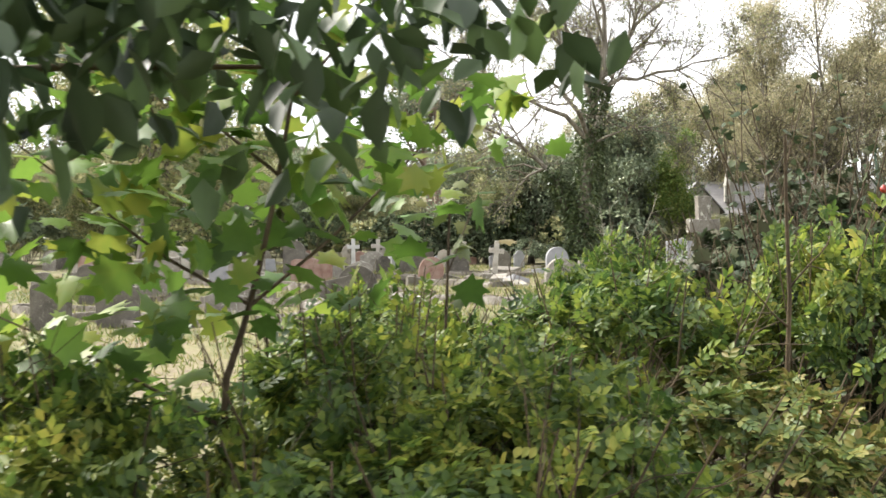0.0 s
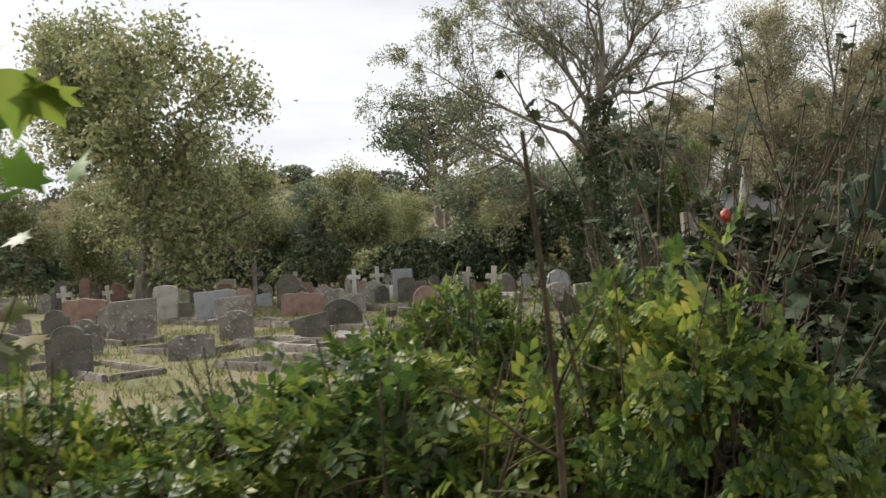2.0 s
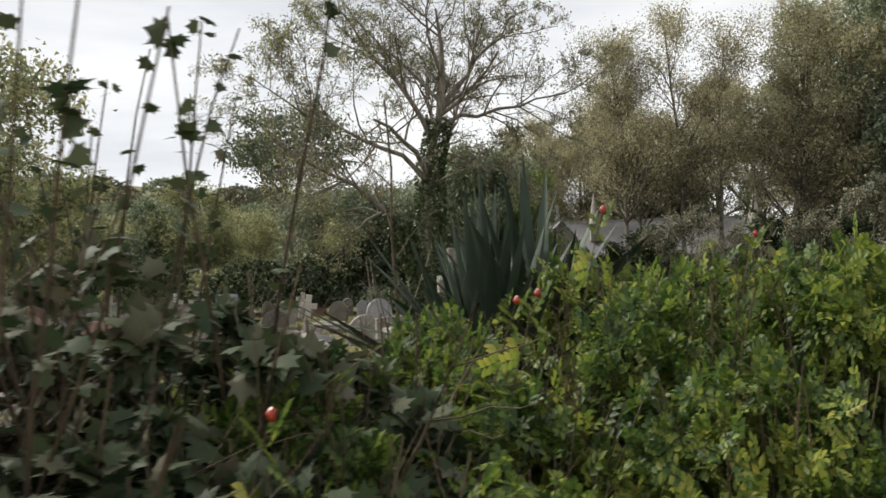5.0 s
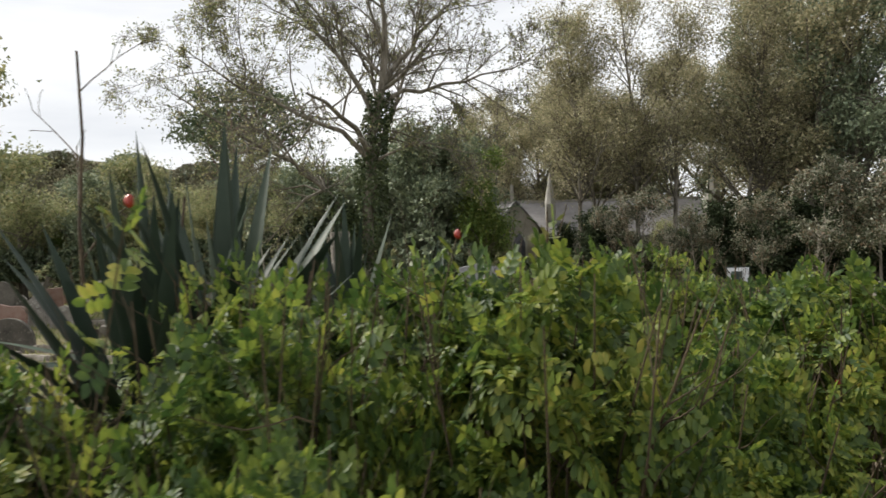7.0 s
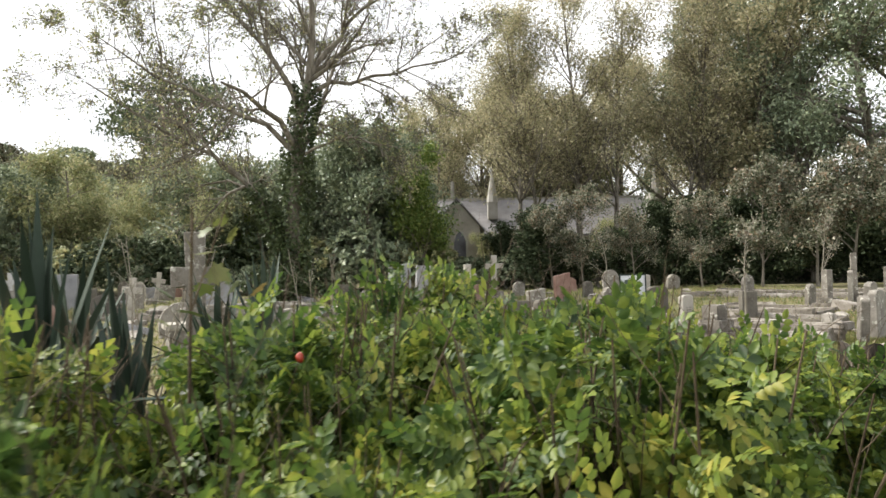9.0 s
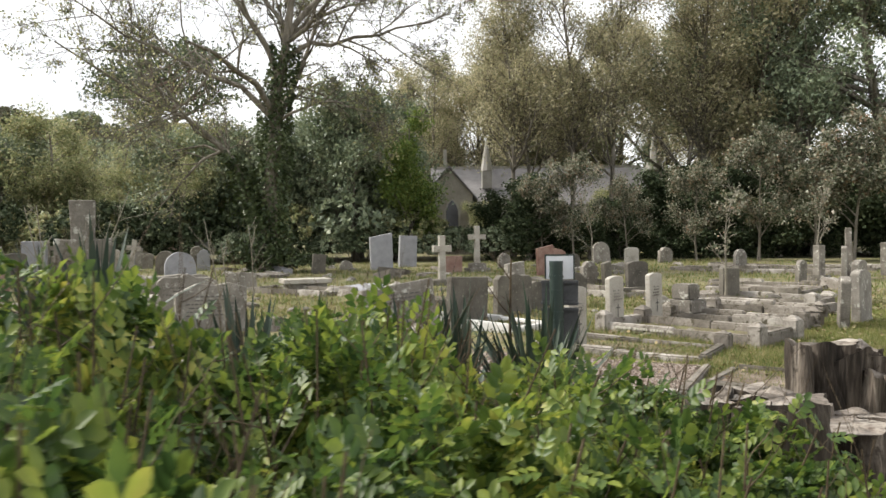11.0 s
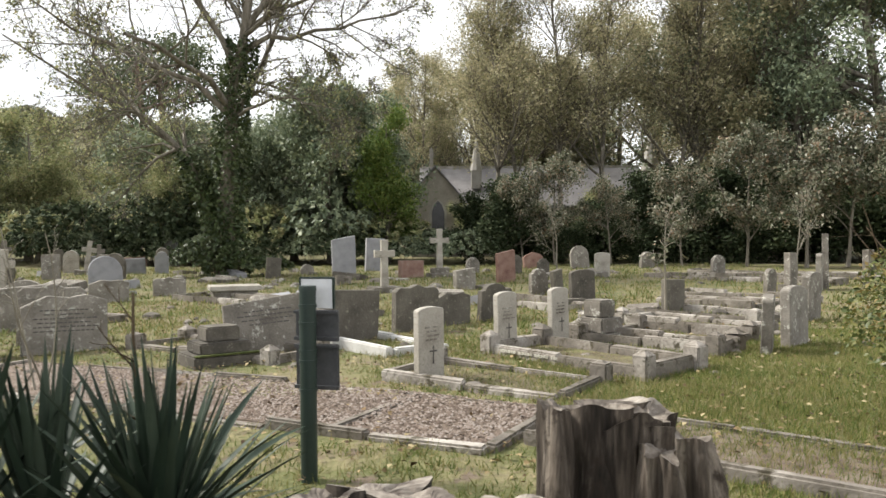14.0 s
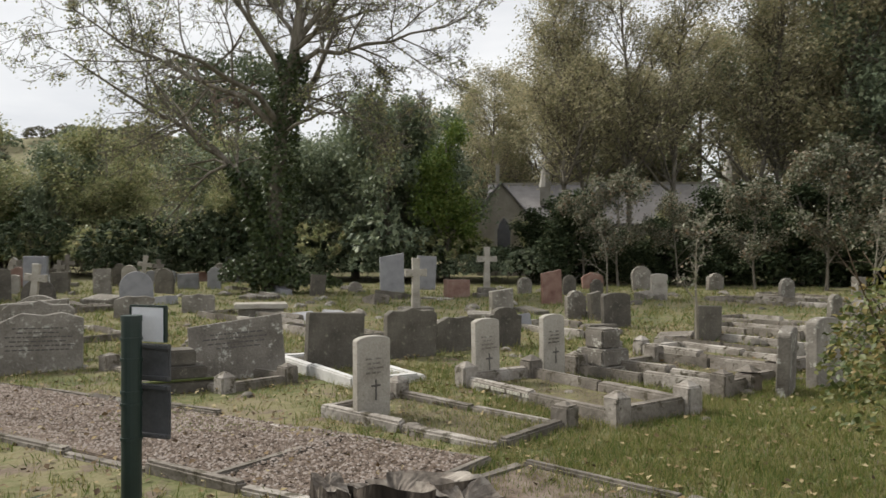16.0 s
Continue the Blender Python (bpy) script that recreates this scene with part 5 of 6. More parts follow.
# repeated kinds for the wood behind
kinds = {
    "dark": [tree_meshes(100 + i, 9.0, 0.22, [(16, 0.08, 0.97, 0.40, 60, 0.14, 0.03), (7, 0.2, 1.0, 0.48, 45, 0.18, 0.0), (5, 0.2, 1.0, 0.5, 42, 0.2, 0.0)], None, 0.2, 24, M_TREE_DARK, M_BARK, spread=0.33, twigs=False) for i in range(2)],
    "green": [tree_meshes(110 + i, 9.0, 0.20, [(15, 0.10, 0.97, 0.40, 55, 0.14, 0.05), (7, 0.2, 1.0, 0.46, 45, 0.18, 0.02), (5, 0.2, 1.0, 0.5, 42, 0.2, 0.0)], None, 0.17, 30, M_TREE, M_BARK, spread=0.32, twigs=False) for i in range(2)],
    "lime": [tree_meshes(120, 8.0, 0.15, [(18, 0.10, 0.97, 0.26, 40, 0.12, 0.10), (7, 0.2, 1.0, 0.46, 40, 0.18, 0.04), (4, 0.2, 1.0, 0.5, 42, 0.2, 0.0)], None, 0.16, 34, M_TREE_LIME, M_BARK, spread=0.28, twigs=False)],
    "poplar": [tree_meshes(130 + i, 17.0, 0.15, [(34, 0.25, 0.99, 0.25, 42, 0.12, 0.06), (7, 0.2, 1.0, 0.45, 38, 0.15, 0.04), (5, 0.2, 1.0, 0.5, 40, 0.2, 0.0)], None, 0.12, 13, M_TREE_BROWN, M_BARK, spread=0.34) for i in range(2)],
    "brown": [tree_meshes(140 + i, 14.0, 0.28, [(16, 0.12, 0.97, 0.40, 48, 0.13, 0.05), (8, 0.2, 1.0, 0.46, 42, 0.18, 0.02), (6, 0.2, 1.0, 0.5, 42, 0.2, 0.0)], None, 0.16, 24, M_TREE_BROWN, M_BARK, spread=0.3, twigs=False) for i in range(2)],
    "tall": [tree_meshes(150 + i, 18.0, 0.35, [(17, 0.12, 0.97, 0.38, 50, 0.13, 0.04), (8, 0.2, 1.0, 0.46, 42, 0.18, 0.02), (6, 0.2, 1.0, 0.5, 42, 0.2, 0.0)], None, 0.2, 22, (M_TREE_DARK, M_TREE)[i], M_BARK, spread=0.34, twigs=False) for i in range(2)],
    "hedge": [tree_meshes(170 + i, 9.0, 0.22, [(18, 0.03, 0.97, 0.40, 62, 0.14, 0.03), (7, 0.2, 1.0, 0.48, 45, 0.18, 0.0), (5, 0.2, 1.0, 0.5, 42, 0.2, 0.0)], None, 0.3, 20, M_HEDGE, M_BARK, spread=0.36, twigs=False) for i in range(2)],
    "silver": [tree_meshes(160 + i, 5.0, 0.06, [(15, 0.12, 0.98, 0.36, 48, 0.14, 0.05), (7, 0.2, 1.0, 0.46, 42, 0.18, 0.02), (4, 0.2, 1.0, 0.5, 42, 0.2, 0.0)], None, 0.115, 16, M_TREE_GREY, M_BARK, spread=0.15) for i in range(2)],
}
KIND_LABEL = {"dark": "dense dark evergreen tree in the wood", "green": "leafy green tree at the edge of the wood", "lime": "slender bright green tree", "poplar": "tall slender poplar with thin browning leaves",
              "brown": "browning autumn tree in the wood", "tall": "tall dark tree in the wood", "hedge": "dense dark evergreen hedge tree", "silver": "small tree with silvery and russet leaves"}
rng = np.random.default_rng(5)


def plant(kind, x, y, scale=1.0, wide=1.0):
    q = kinds[kind][int(rng.integers(0, len(kinds[kind])))]
    sx = scale * wide * rng.uniform(0.92, 1.08)
    m = pose(x, y, float(terrain(np.array(float(x)), np.array(float(y)))) - 0.05, 0, 0, rng.uniform(0, 360)) @ Matrix.Diagonal((sx, sx, scale, 1))
    return tree_thing(kind_name[kind], m, q, KIND_LABEL[kind], "tree", kind_name[kind] + "s")


kind_name = {"dark": "evergreen_tree", "green": "green_tree", "lime": "slender_tree", "poplar": "poplar_tree", "brown": "autumn_tree", "tall": "woodland_tree", "hedge": "hedge_tree", "silver": "silver_leaved_tree"}
# wood behind the ivy tree and to its left
for x in np.arange(-46, -2, 4.2):
    if -17.2 < x < -14.6:
        continue
    k_ = "dark" if x > -12 else ("brown", "green", "brown", "dark")[int(rng.integers(0, 4))]
    plant(k_, x + rng.normal(0, 0.6), 44 + rng.normal(0, 1.2) + 0.22 * max(0, -x - 12), rng.uniform(0.75, 0.95) * (0.64 if k_ == "brown" else 1.0), 1.15)
for x, y, s in ((-9.5, 42, 0.85), (-4.2, 40, 0.98), (-2.4, 42, 0.95), (-13, 44, 0.8), (-6.5, 43, 0.9)):
    plant("dark" if x > -10 else "green", x, y, s, 0.95)
for x, y, s in ((-11.5, 40, 0.55), (-21, 46, 0.62), (-25, 50, 0.68), (-29, 48, 0.65), (-34, 46, 0.62), (-38, 42, 0.65), (-33, 36, 0.9), (-36, 30, 1.0), (-41, 33, 1.2)):
    plant("green", x, y, s)
for x, y, s in ((-22, 62, 0.85), (-27, 60, 0.85), (-32, 62, 0.9), (-24, 70, 0.95), (-36, 56, 0.8), (-13, 64, 0.9)):
    plant("green", x, y, s, 1.1)
plant("lime", -1.5, 39.5, 0.92)
for x, y, s in ((2.3, 45.6, 0.34), (9.4, 46, 0.42), (0.5, 57, 1.0), (6.2, 58, 1.15), (11, 58, 1.2)):
    plant("green", x, y, s)
plant("lime", -11.0, 41, 0.6)
plant("lime", -28, 47, 0.65)
# poplars and tall wood behind the chapel and to the right
for x, y, s in ((3.9, 42.5, 0.95), (5.4, 43.5, 1.0), (7.1, 42.5, 1.05), (8.9, 42.0, 1.0), (0.2, 53.5, 0.8), (12.8, 42.5, 1.0), (14.4, 43, 1.05), (2.6, 54, 0.9)):
    plant("poplar", x, y, s)
for x, y, s in ((18.5, 46, 1.05), (17, 43, 1.1), (6, 60, 0.98), (1.5, 62, 0.95), (10.5, 60, 1.0), (15.5, 58, 1.1), (-3.5, 60, 0.85), (-1, 57.5, 0.86), (3.8, 57.5, 0.9), (8.3, 57.5, 0.95), (12.8, 57, 1.0), (17.5, 54, 1.0), (6.2, 64, 1.05), (-6.5, 62, 0.8)):
    plant("brown", x, y, s)
for x, y, s in ((16.5, 48, 1.0), (19, 42, 1.0), (23, 41, 1.1), (21, 48, 1.15), (27, 44, 1.1), (32, 42, 1.1), (26, 36, 0.9)):
    plant("tall", x, y, s)
for x, y, s in ((4.6, 36.8, 0.82), (5.9, 36.2, 0.95), (8.3, 36.0, 0.8), (10.9, 34.5, 0.85), (13.2, 33.5, 1.1), (15.2, 32.6, 1.15), (17.0, 33.0, 1.3), (19.6, 33.0, 1.25), (22.0, 34.0, 1.3)):
    plant("silver", x, y, s)
for x in np.arange(2.5, 30, 1.5):
    plant("hedge", x, 38.3 - 0.12 * max(0.0, x - 9) + rng.normal(0, 0.4), rng.uniform(0.24, 0.44) + 0.02 * max(0.0, x - 9), 1.35)

# undergrowth that closes the foot of the wood
under = [shrub_meshes(200 + i, 2.4, 3.4, 8, 3800, 0.23, m_, M_BARK, (TRI, TRI_T), 0.72, 160) for i, m_ in enumerate((M_TREE_DARK, M_HEDGE, M_TREE, M_HEDGE))]
for x in np.arange(-48, 36, 2.9):
    for row_ in range(2):
        y = 39.8 + 0.25 * max(0.0, -x - 14) + 2.6 * row_ + rng.normal(0, 0.5) - (2.0 if x > 18 else 0)
        k_ = int(rng.integers(0, 4)) if x > 2 or x < -10 else int(rng.choice([0, 0, 1, 2]))
        s_ = rng.uniform(0.5, 0.7) if -1 < x < 15 else rng.uniform(0.75, 1.15)
        m = pose(x + rng.normal(0, 0.4), y, float(ground_z(x, y)) - 0.05, 0, 0, rng.uniform(0, 360)) @ Matrix.Diagonal((s_, s_, s_ * rng.uniform(0.8, 1.2), 1))
        u_ = thing("woodland_shrub", m, "dense dark shrub at the foot of the wood", "shrub", "woodland undergrowth")
        put("branchwork", under[k_][0], u_)
        put("foliage", under[k_][1], u_)
for x in np.arange(-17, 3, 1.5):
    y, s_ = 38.0 + rng.normal(0, 0.4) + 0.2 * max(0.0, -x - 9), rng.uniform(0.42, 0.62)
    u_ = thing("woodland_shrub", pose(x, y, float(ground_z(x, y)) - 0.1, 0, 0, rng.uniform(0, 360)) @ Matrix.Scale(s_, 4), "dense dark shrub at the foot of the wood", "shrub", "woodland undergrowth")
    k_ = int(rng.choice([0, 1, 3]))
    put("branchwork", under[k_][0], u_)
    put("foliage", under[k_][1], u_)
for x, y in ((-34, 20), (-36, 24), (-35, 28), (-37, 32), (-38, 36), (-34, 16), (-36, 12), (-38, 8)):
    u_ = thing("woodland_shrub", pose(x, y, float(ground_z(x, y)), 0, 0, x * 40) @ Matrix.Scale(1.2, 4), "dense dark shrub at the foot of the wood", "shrub", "woodland undergrowth")
    put("branchwork", under[0][0], u_)
    put("foliage", under[0][1], u_)

# growth that closes the foot of the wood behind the chapel
far_under = [shrub_meshes(220 + i, 2.4, 3.4, 5, 2600, 0.24, m_, M_BARK, (TRI, TRI_T), 0.6, 90) for i, m_ in enumerate((M_TREE_DARK, M_TREE, M_FAR, M_FAR))]
for x in np.arange(-12, 44, 3.4):
    s_ = rng.uniform(1.5, 2.1)
    y = 63 + rng.normal(0, 1.0) - 0.35 * max(0, x - 14)
    u_ = thing("woodland_shrub", pose(x, y, float(terrain(np.array(x), np.array(y))) - 0.1, 0, 0, rng.uniform(0, 360)) @ Matrix.Scale(s_, 4), "dense dark shrub at the foot of the wood", "shrub", "woodland undergrowth")
    k_ = int(rng.integers(0, 4))
    put("branchwork", far_under[k_][0], u_)
    put("foliage", far_under[k_][1], u_)
# hedgerows and copses on the hillside
for i in range(150):
    x, y = (rng.uniform(-250, -60), rng.uniform(250, 370)) if i % 3 else (rng.uniform(-95, -16), rng.uniform(62, 125))
    s_ = rng.uniform(2.6, 4.4) if y > 200 else rng.uniform(1.9, 2.7)
    u_ = thing("distant_tree", pose(x, y, float(terrain(np.array(x), np.array(y))) - 0.9 * s_, 0, 0, rng.uniform(0, 360)) @ Matrix.Scale(s_, 4), "far rounded tree on the hillside", "tree", "hillside trees")
    k_ = int(rng.choice([0, 2, 3, 3]))
    put("trunk", far_under[k_][0], u_)
    put("crown", far_under[k_][1], u_)

# young thin saplings and the yellowing bush by the lawn
syb = shrub_meshes(71, 1.0, 2.05, 18, 6200, 0.05, M_BUSH, M_STEM, (SMALL, SMALL_T), 0.5)
yb = thing("yellowing_bush", at(5.05, 6.85, 0), "yellow-green bush with thin dark stems by the lawn", "bush")
put("branchwork", syb[0], yb)
put("foliage", syb[1], yb)

# ---- chapel ----
chapel = thing("chapel", pose(0, 49, 0), "old grey stone chapel with slate roof behind trees", "building")


def prism_bm(x0, x1, y0, y1, eave, ridge, over=0.3, thick=0.12):
    """Two roof slopes whose ridge runs along x."""
    bm = bmesh.new()
    ym = (y0 + y1) / 2
    for ya in (y0 - over, y1 + over):
        dz = -over * (ridge - eave) / (ym - y0)
        a = [bm.verts.new(c) for c in ((x0 - over, ya, eave + dz), (x1 + over, ya, eave + dz), (x1 + over, ym, ridge), (x0 - over, ym, ridge))]
        b = [bm.verts.new(v.co + Vector((0, 0, thick))) for v in a]
        bm.faces.new(a)
        bm.faces.new(b)
        for i in range(4):
            bm.faces.new((a[i], a[(i + 1) % 4], b[(i + 1) % 4], b[i]))
    bmesh.ops.recalc_face_normals(bm, faces=bm.faces)
    return bm


part("wall", block_bm(13.0, 6.0, -0.3, 3.1, 0.02, 6.6, 3.0), M_WALL, chapel)
part("roof", prism_bm(0.1, 13.1, 0, 6, 3.05, 5.3), M_SLATE, chapel)
part("ridge", block_bm(13.4, 0.22, 5.32, 5.5, 0.03, 6.6, 3.0), M_DRESSED, chapel)
bm = prism_bm(-1.9, 1.9, -1.35, 1.35, 3.5, 5.1)
bm.transform(Matrix.Translation((0.75, 0.0, 0)) @ Matrix.Rotation(math.pi / 2, 4, "Z"))
part("porch_roof", bm, M_SLATE, chapel)
gb = slab_bm([(-1.35, -0.3), (1.35, -0.3), (1.35, 3.55), (0, 5.05), (-1.35, 3.55)], 0.4)
gb.transform(Matrix.Translation((0.75, -1.8, 0)))
part("gable_wall", gb, M_WALL, chapel)
part("finial", block_bm(0.22, 0.22, 5.1, 6.2, 0.08, 0.55, -1.8), M_DRESSED, chapel)


def lancet(x, y, w, h, z0):
    pts = [(-w / 2, z0), (w / 2, z0), (w / 2, z0 + h * 0.65), (w * 0.3, z0 + h * 0.87), (0, z0 + h), (-w * 0.3, z0 + h * 0.87), (-w / 2, z0 + h * 0.65)]
    fr = slab_bm([(px * 1.35, z0 - 0.12 + (pz - z0) * 1.12) for px, pz in pts], 0.16)
    fr.transform(Matrix.Translation((x, y, 0)))
    win = part("window", fr, M_DRESSED, chapel)
    gl = slab_bm(pts, 0.1, 0.004)
    gl.transform(Matrix.Translation((x, y - 0.05, 0)))
    part("pane", gl, M_GLASS, win)


lancet(0.9, -2.02, 0.7, 1.8, 1.4)
for x in (4.2, 6.6, 9.0, 11.4):
    lancet(x, -0.02, 0.6, 1.6, 1.0)
for x in (3.0, 5.4, 7.8, 10.2, 12.8):
    part("buttress", block_bm(0.5, 0.6, -0.3, 2.5, 0.06, x, -0.3), M_DRESSED, chapel)


def pinnacle(x, y, z0, z1, s, name):
    bm = block_bm(s, s, z0, z0 + (z1 - z0) * 0.35, 0.03, x, y)
    bmesh.ops.create_cone(bm, cap_ends=True, segments=8, radius1=s * 0.62, radius2=0.03, depth=(z1 - z0) * 0.65, matrix=Matrix.Translation((x, y, z0 + (z1 - z0) * 0.675)))
    part(name, bm, M_DRESSED, chapel)


pinnacle(3.2, 1.0, 4.0, 7.1, 0.6, "pinnacle")
pinnacle(13.6, 1.0, 3.9, 7.3, 0.95, "bell_turret")

# ---- dead stalks, bare twiggy shrubs ----
def bare_twigs(name, x, y, h, seed, label, category, mat, n=1, side=7, lean=(0.0, 0.0), r=0.010):
    rs = np.random.default_rng(seed)
    st = grow(rs, rs.normal(0, 0.05, (n, 3)) * np.array([1, 1, 0]), rs.normal(0, 0.25 if n > 1 else 0.02, (n, 3)) * np.array([1, 1, 0]) + np.array([lean[0], lean[1], 1.0]), np.full(n, h) * rs.uniform(0.75, 1.0, n), 8, 0.05, 0.01)
    sr = np.full((n, 1), r) * np.linspace(1, 0.35, 8)
    l1_, r1_ = branches(rs, st, sr, side, 0.35, 0.95, 0.22, 42, 0.1, 0.03)
    l2_, r2_ = branches(rs, l1_, r1_, 3, 0.3, 1.0, 0.4, 40, 0.12, 0.0)
    t = thing(name, at(x, y, 0, -0.03), label, category)
    put("stem", fast_mesh("stem", *tubes(st, sr, 6), mat, True), t)
    k = l2_.shape[0] // l1_.shape[0]
    for j in range(len(l1_)):
        put("twig", fast_mesh("twig", *join([tubes(l1_[j:j + 1], np.maximum(r1_[j:j + 1], 0.0025), 4), tubes(l2_[j * k:j * k + k], np.maximum(r2_[j * k:j * k + k], 0.002), 3)]), mat, True), t)
    return t


bare_twigs("dead_sapling", -6.52, -4.45, 2.5, 7, "straight dark bare sapling rising from the hedge", "sapling", M_STEM, side=2, lean=(0.10, 0.0), r=0.014)
for i, (x, y, z) in enumerate(((-2.95, 0.28, 1.66), (-7.55, -4.7, 1.15))):
    g_ = float(ground_z(x, y))
    leafy("hedge_sapling", pose(x, y, g_), [line_to((0, 0, -0.05), (0.03, 0.0, (z - g_) * 0.6), (0.05, 0.02, z - g_)), line_to((0.04, 0.01, (z - g_) * 0.8), (0.05, 0.02, z - g_ + 0.02)), line_to((0.04, 0.01, (z - g_) * 0.85), (0.14, 0.05, z - g_ + 0.03))],
          [taper(0.009, 0.004), taper(0.004, 0.002), taper(0.003, 0.002)], 7, 0.06, M_BUSH, M_STEM, (LOBED, LOBED_T), "thin sapling with lobed leaves growing through the hedge", "sapling", 30 + i, 0.07)
DS = "dry bare flower stalk above the yucca"
bare_twigs("dead_stalk", -4.9, 0.28, 2.95, 1, DS, "dead plant", M_STEM, side=6, lean=(-0.04, 0), r=0.016)
bare_twigs("dead_stalk", -4.45, 0.02, 2.65, 2, DS, "dead plant", M_STEM, side=9, r=0.016)
bare_twigs("dead_stalk", -0.75, 4.75, 1.75, 3, "dry bare stalk rising beside the yucca", "dead plant", M_STEM, side=6, r=0.02)
for i, (x, y, h) in enumerate(((-3.5, 9.5, 2.2), (-2.6, 11.5, 2.6), (-6.2, 10.5, 2.6), (4.9, 17.0, 1.9), (5.5, 17.0, 1.5), (-5.2, 8.0, 2.4), (1.2, 12.5, 2.0))):
    if i in (0, 2, 5):
        bare_twigs("bare_sapling", x, y, h, 20 + i, "pale leafless twiggy sapling among the graves", "sapling", M_BARK_PALE, 3, 7, r=0.014)
for i, (x, y, h) in enumerate(((5.0, 15.6, 2.2), (4.5, 26.0, 3.0), (11.5, 25.0, 3.0))):
    q = tree_meshes(300 + i, h, 0.03, [(9, 0.3, 0.95, 0.35, 40, 0.12, 0.05), (5, 0.2, 1.0, 0.5, 40, 0.15, 0.0)], None, 0.07, 4, M_TREE_GREY, M_BARK_PALE, (SMALL, SMALL_T), spread=0.05)
    tree_thing("young_tree", at(x, y, 0), q, "thin young tree with few silvery leaves")

# ---- grass and litter ----
rs = np.random.default_rng(9)


def blades_at(xy, per, size, spread):
    c = np.repeat(xy, per, 0) + rs.normal(0, spread, (len(xy) * per, 2))
    p = np.column_stack([c, terrain(c[:, 0], c[:, 1]) - 0.01])
    d = unit(rs.normal(0, 0.45, p.shape) + np.array([0, 0, 1.0]))
    return p, d, rs.uniform(0.5, 1.3, len(p)) * size


tufts = np.concatenate([np.column_stack([rs.uniform(-6, 9, 5200), rs.uniform(5.5, 18, 5200)]), np.column_stack([rs.uniform(1.8, 6.5, 5200), rs.uniform(5.4, 12, 5200)]), np.column_stack([rs.uniform(-3, 4, 1500), rs.uniform(3.5, 7, 1500)]), np.column_stack([rs.uniform(0, 4.5, 2600), rs.uniform(7.5, 13, 2600)]), np.column_stack([rs.uniform(-8, 8, 3800), rs.uniform(11, 20, 3800)])])
e1 = np.array([6.51, -3.47])
u1 = e1 / np.linalg.norm(e1)
rel = tufts - np.array([-5.34, 10.11])
inside = (rel @ u1 > 0.05) & (rel @ u1 < 7.35) & (rel @ np.array([-u1[1], u1[0]]) > 0.05) & (rel @ np.array([-u1[1], u1[0]]) < 1.6)
tufts = tufts[~inside]
p_, d_, s_ = blades_at(tufts, 9, 0.085, 0.05)
gr = put("grass", scatter("grass", p_, d_, unit(rs.normal(0, 1, p_.shape)), s_, [(-0.06, 0, 0), (0.06, 0, 0), (0.02, 1, 0.1)], TRI_T, M_BLADE))
tagged(gr, "short rough grass with dry straw tufts", "grass", kind="stuff")
lawn = np.column_stack([rs.uniform(2.2, 8.5, 16000), rs.uniform(5.6, 13.5, 16000)])
lawn = lawn[lawn[:, 0] > 2.3 + 0.60 * np.maximum(0, lawn[:, 1] - 7.7)]
p_, d_, s_ = blades_at(lawn, 7, 0.065, 0.05)
gr = put("lawn", scatter("lawn", p_, d_, unit(rs.normal(0, 1, p_.shape)), s_, [(-0.07, 0, 0), (0.07, 0, 0), (0.02, 1, 0.1)], TRI_T, M_LAWN))
tagged(gr, "short bright green mown lawn beside the graves", "grass", kind="stuff")
far = np.column_stack([np.concatenate([rs.uniform(-26, 14, 8000), rs.uniform(-24, -6, 3500)]), np.concatenate([rs.uniform(14, 36, 8000), rs.uniform(0, 15, 3500)])])
p_, d_, s_ = blades_at(far, 6, 0.14, 0.10)
gr = put("grass", scatter("grass", p_, d_, unit(rs.normal(0, 1, p_.shape)), s_, [(-0.09, 0, 0), (0.09, 0, 0), (0.02, 1, 0.1)], TRI_T, M_BLADE))
tagged(gr, "longer rough grass among the graves", "grass", kind="stuff")
# pebbles over the double plot and beside it
k = 14000
pb = np.array([-5.34, 10.11]) + u1 * rs.uniform(0.08, 7.3, (k, 1)) + np.array([-u1[1], u1[0]]) * rs.uniform(0.08, 1.55, (k, 1))
zb = ground_z(pb[:, 0], pb[:, 1]) + 0.045
pv = np.array([(1, 0, 0), (-0.5, 0.87, 0), (-0.5, -0.87, 0), (0.1, 0.1, 0.7)])
pf = np.array([(0, 1, 3), (1, 2, 3), (2, 0, 3)])
sc = rs.uniform(0.010, 0.024, (k, 1, 1))
an = rs.uniform(0, 6.28, k)
rot = np.stack([np.stack([np.cos(an), -np.sin(an), an * 0], -1), np.stack([np.sin(an), np.cos(an), an * 0], -1), np.stack([an * 0, an * 0, an * 0 + 1], -1)], 1)
vv = np.einsum("kij,vj->kvi", rot, pv) * sc + np.column_stack([pb, zb])[:, None]
gp = put("gravel", fast_mesh("gravel", vv.reshape(-1, 3), (pf[None] + (np.arange(k) * 4)[:, None, None]).reshape(-1, 3), M_PEBBLE))
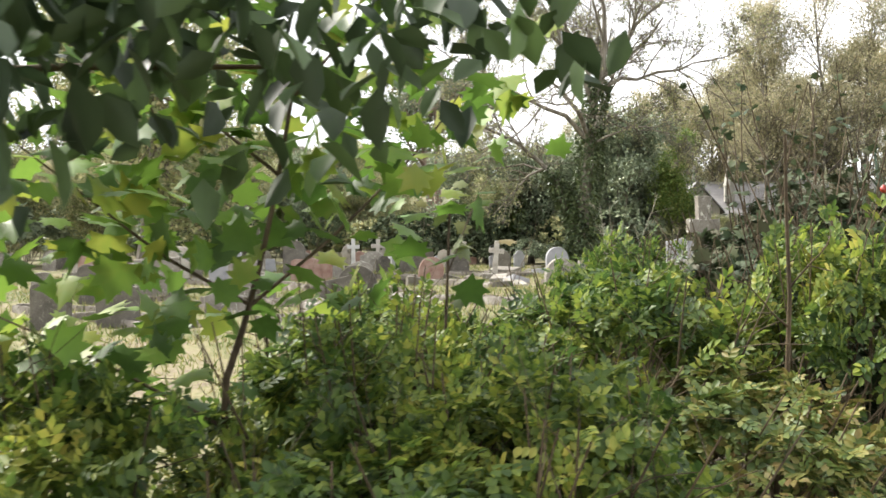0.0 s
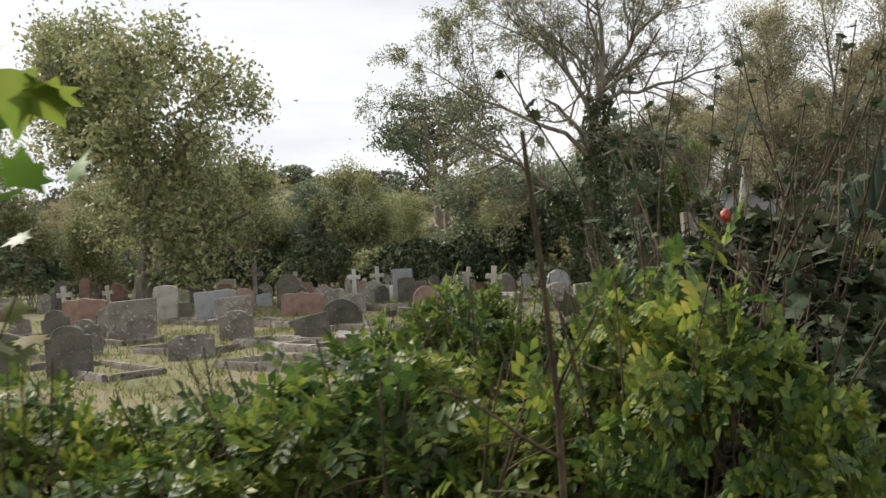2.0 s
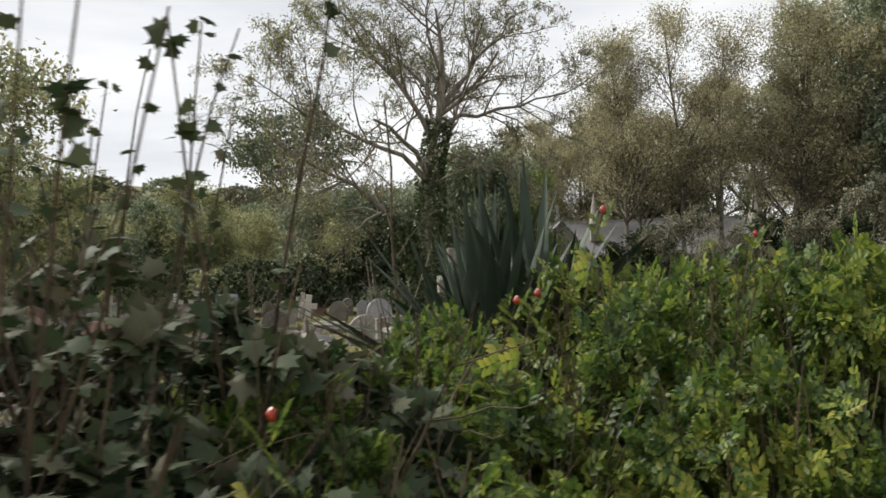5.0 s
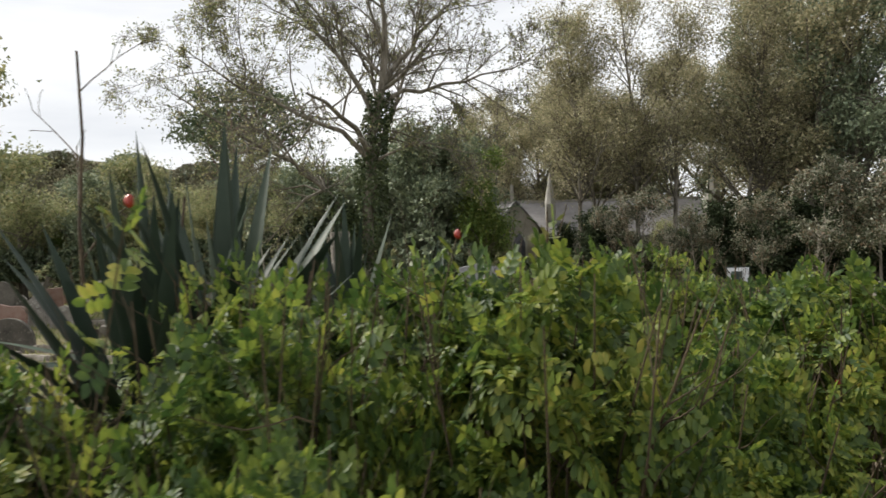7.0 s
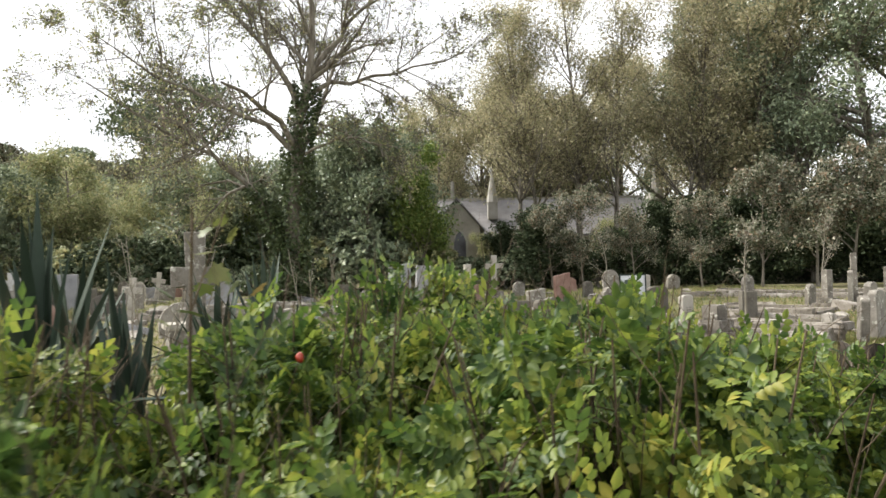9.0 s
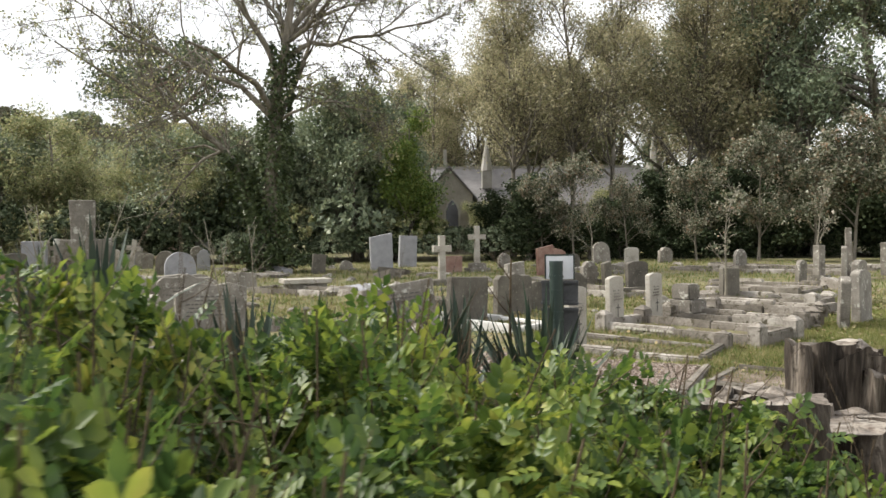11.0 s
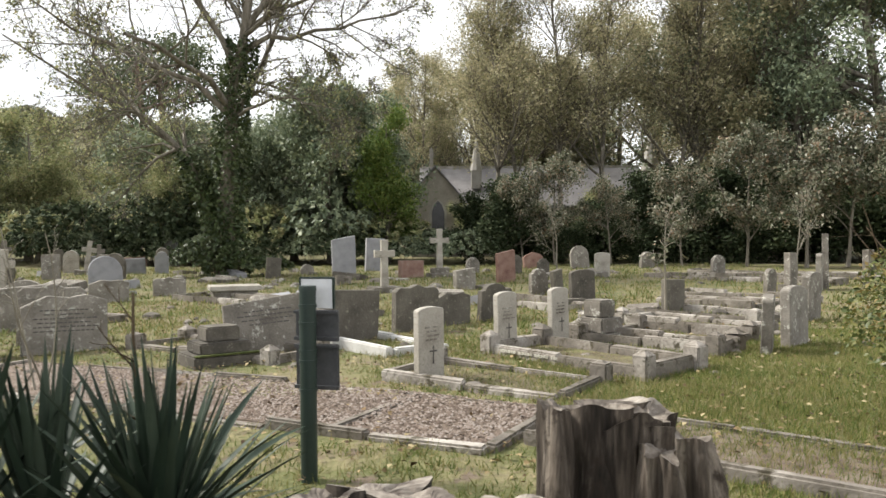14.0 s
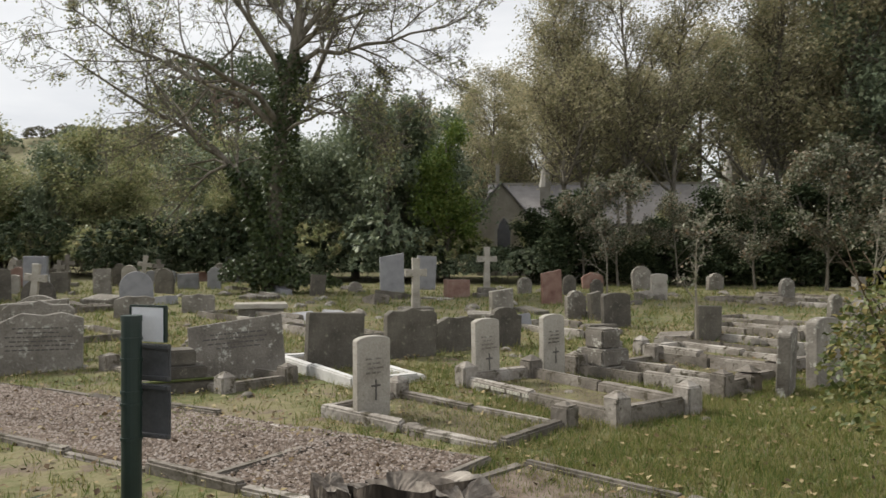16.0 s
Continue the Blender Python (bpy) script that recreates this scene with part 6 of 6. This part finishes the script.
tagged(gp, "loose brown and grey gravel on a grave plot", "gravel", kind="stuff")

# fallen leaves and rubble between the graves
k = 9000
lp = np.column_stack([rs.uniform(-7, 9, k), rs.uniform(5, 20, k)])
lz = terrain(lp[:, 0], lp[:, 1]) + rs.uniform(0.012, 0.06, k)
p_ = np.column_stack([lp, lz])
lt = put("fallen_leaves", scatter("fallen_leaves", p_, unit(rs.normal(0, 1, p_.shape) * np.array([1, 1, 0.2])), unit(rs.normal(0, 0.35, p_.shape) + np.array([0, 0, 1.0])), rs.uniform(0.035, 0.075, k), SMALL, SMALL_T, M_LITTER))
tagged(lt, "dry brown leaves scattered over the graves", "leaves", kind="stuff")
for i in range(130):
    a_, b_ = (rs.uniform(-6, 7), rs.uniform(8.8, 17)) if i < 56 else (rs.uniform(-16, 10), rs.uniform(14, 33))
    s_ = rs.uniform(0.04, 0.11) if i < 56 else rs.uniform(0.08, 0.24)
    bm = bmesh.new()
    bmesh.ops.create_icosphere(bm, subdivisions=2, radius=s_)
    for v in bm.verts:
        v.co = v.co * (1 + 0.35 * noise.noise(v.co * 9 + Vector((i * 3.1, 0, 0))))
        v.co.z *= 0.6
    ob = part("loose_stone", bm, (M_KERB, M_STONE_DARK, M_STONE)[i % 3])
    ob.matrix_world = at(a_, b_, i * 57, s_ * 0.2)
    tagged(ob, "broken piece of weathered grave stone in grass", "stone", "loose stones")
# fallen and sunken slabs
for i in range(34):
    a_, b_ = rs.uniform(-15, 9), rs.uniform(14.5, 33)
    w_, l_ = rs.uniform(0.35, 0.7), rs.uniform(0.6, 1.2)
    bm = block_bm(w_, l_, -0.1, rs.uniform(0.08, 0.26), 0.02, 0, 0, 0.03, rs)
    ob = part("sunken_slab", bm, (M_STONE, M_KERB, M_STONE_DARK, M_STONE_GREY)[i % 4])
    ob.matrix_world = at(a_, b_, rs.normal(35, 20), 0.0, rs.normal(0, 6), rs.normal(0, 6))
    tagged(ob, "sunken tilted grave slab half hidden in grass", "grave slab", "sunken slabs")
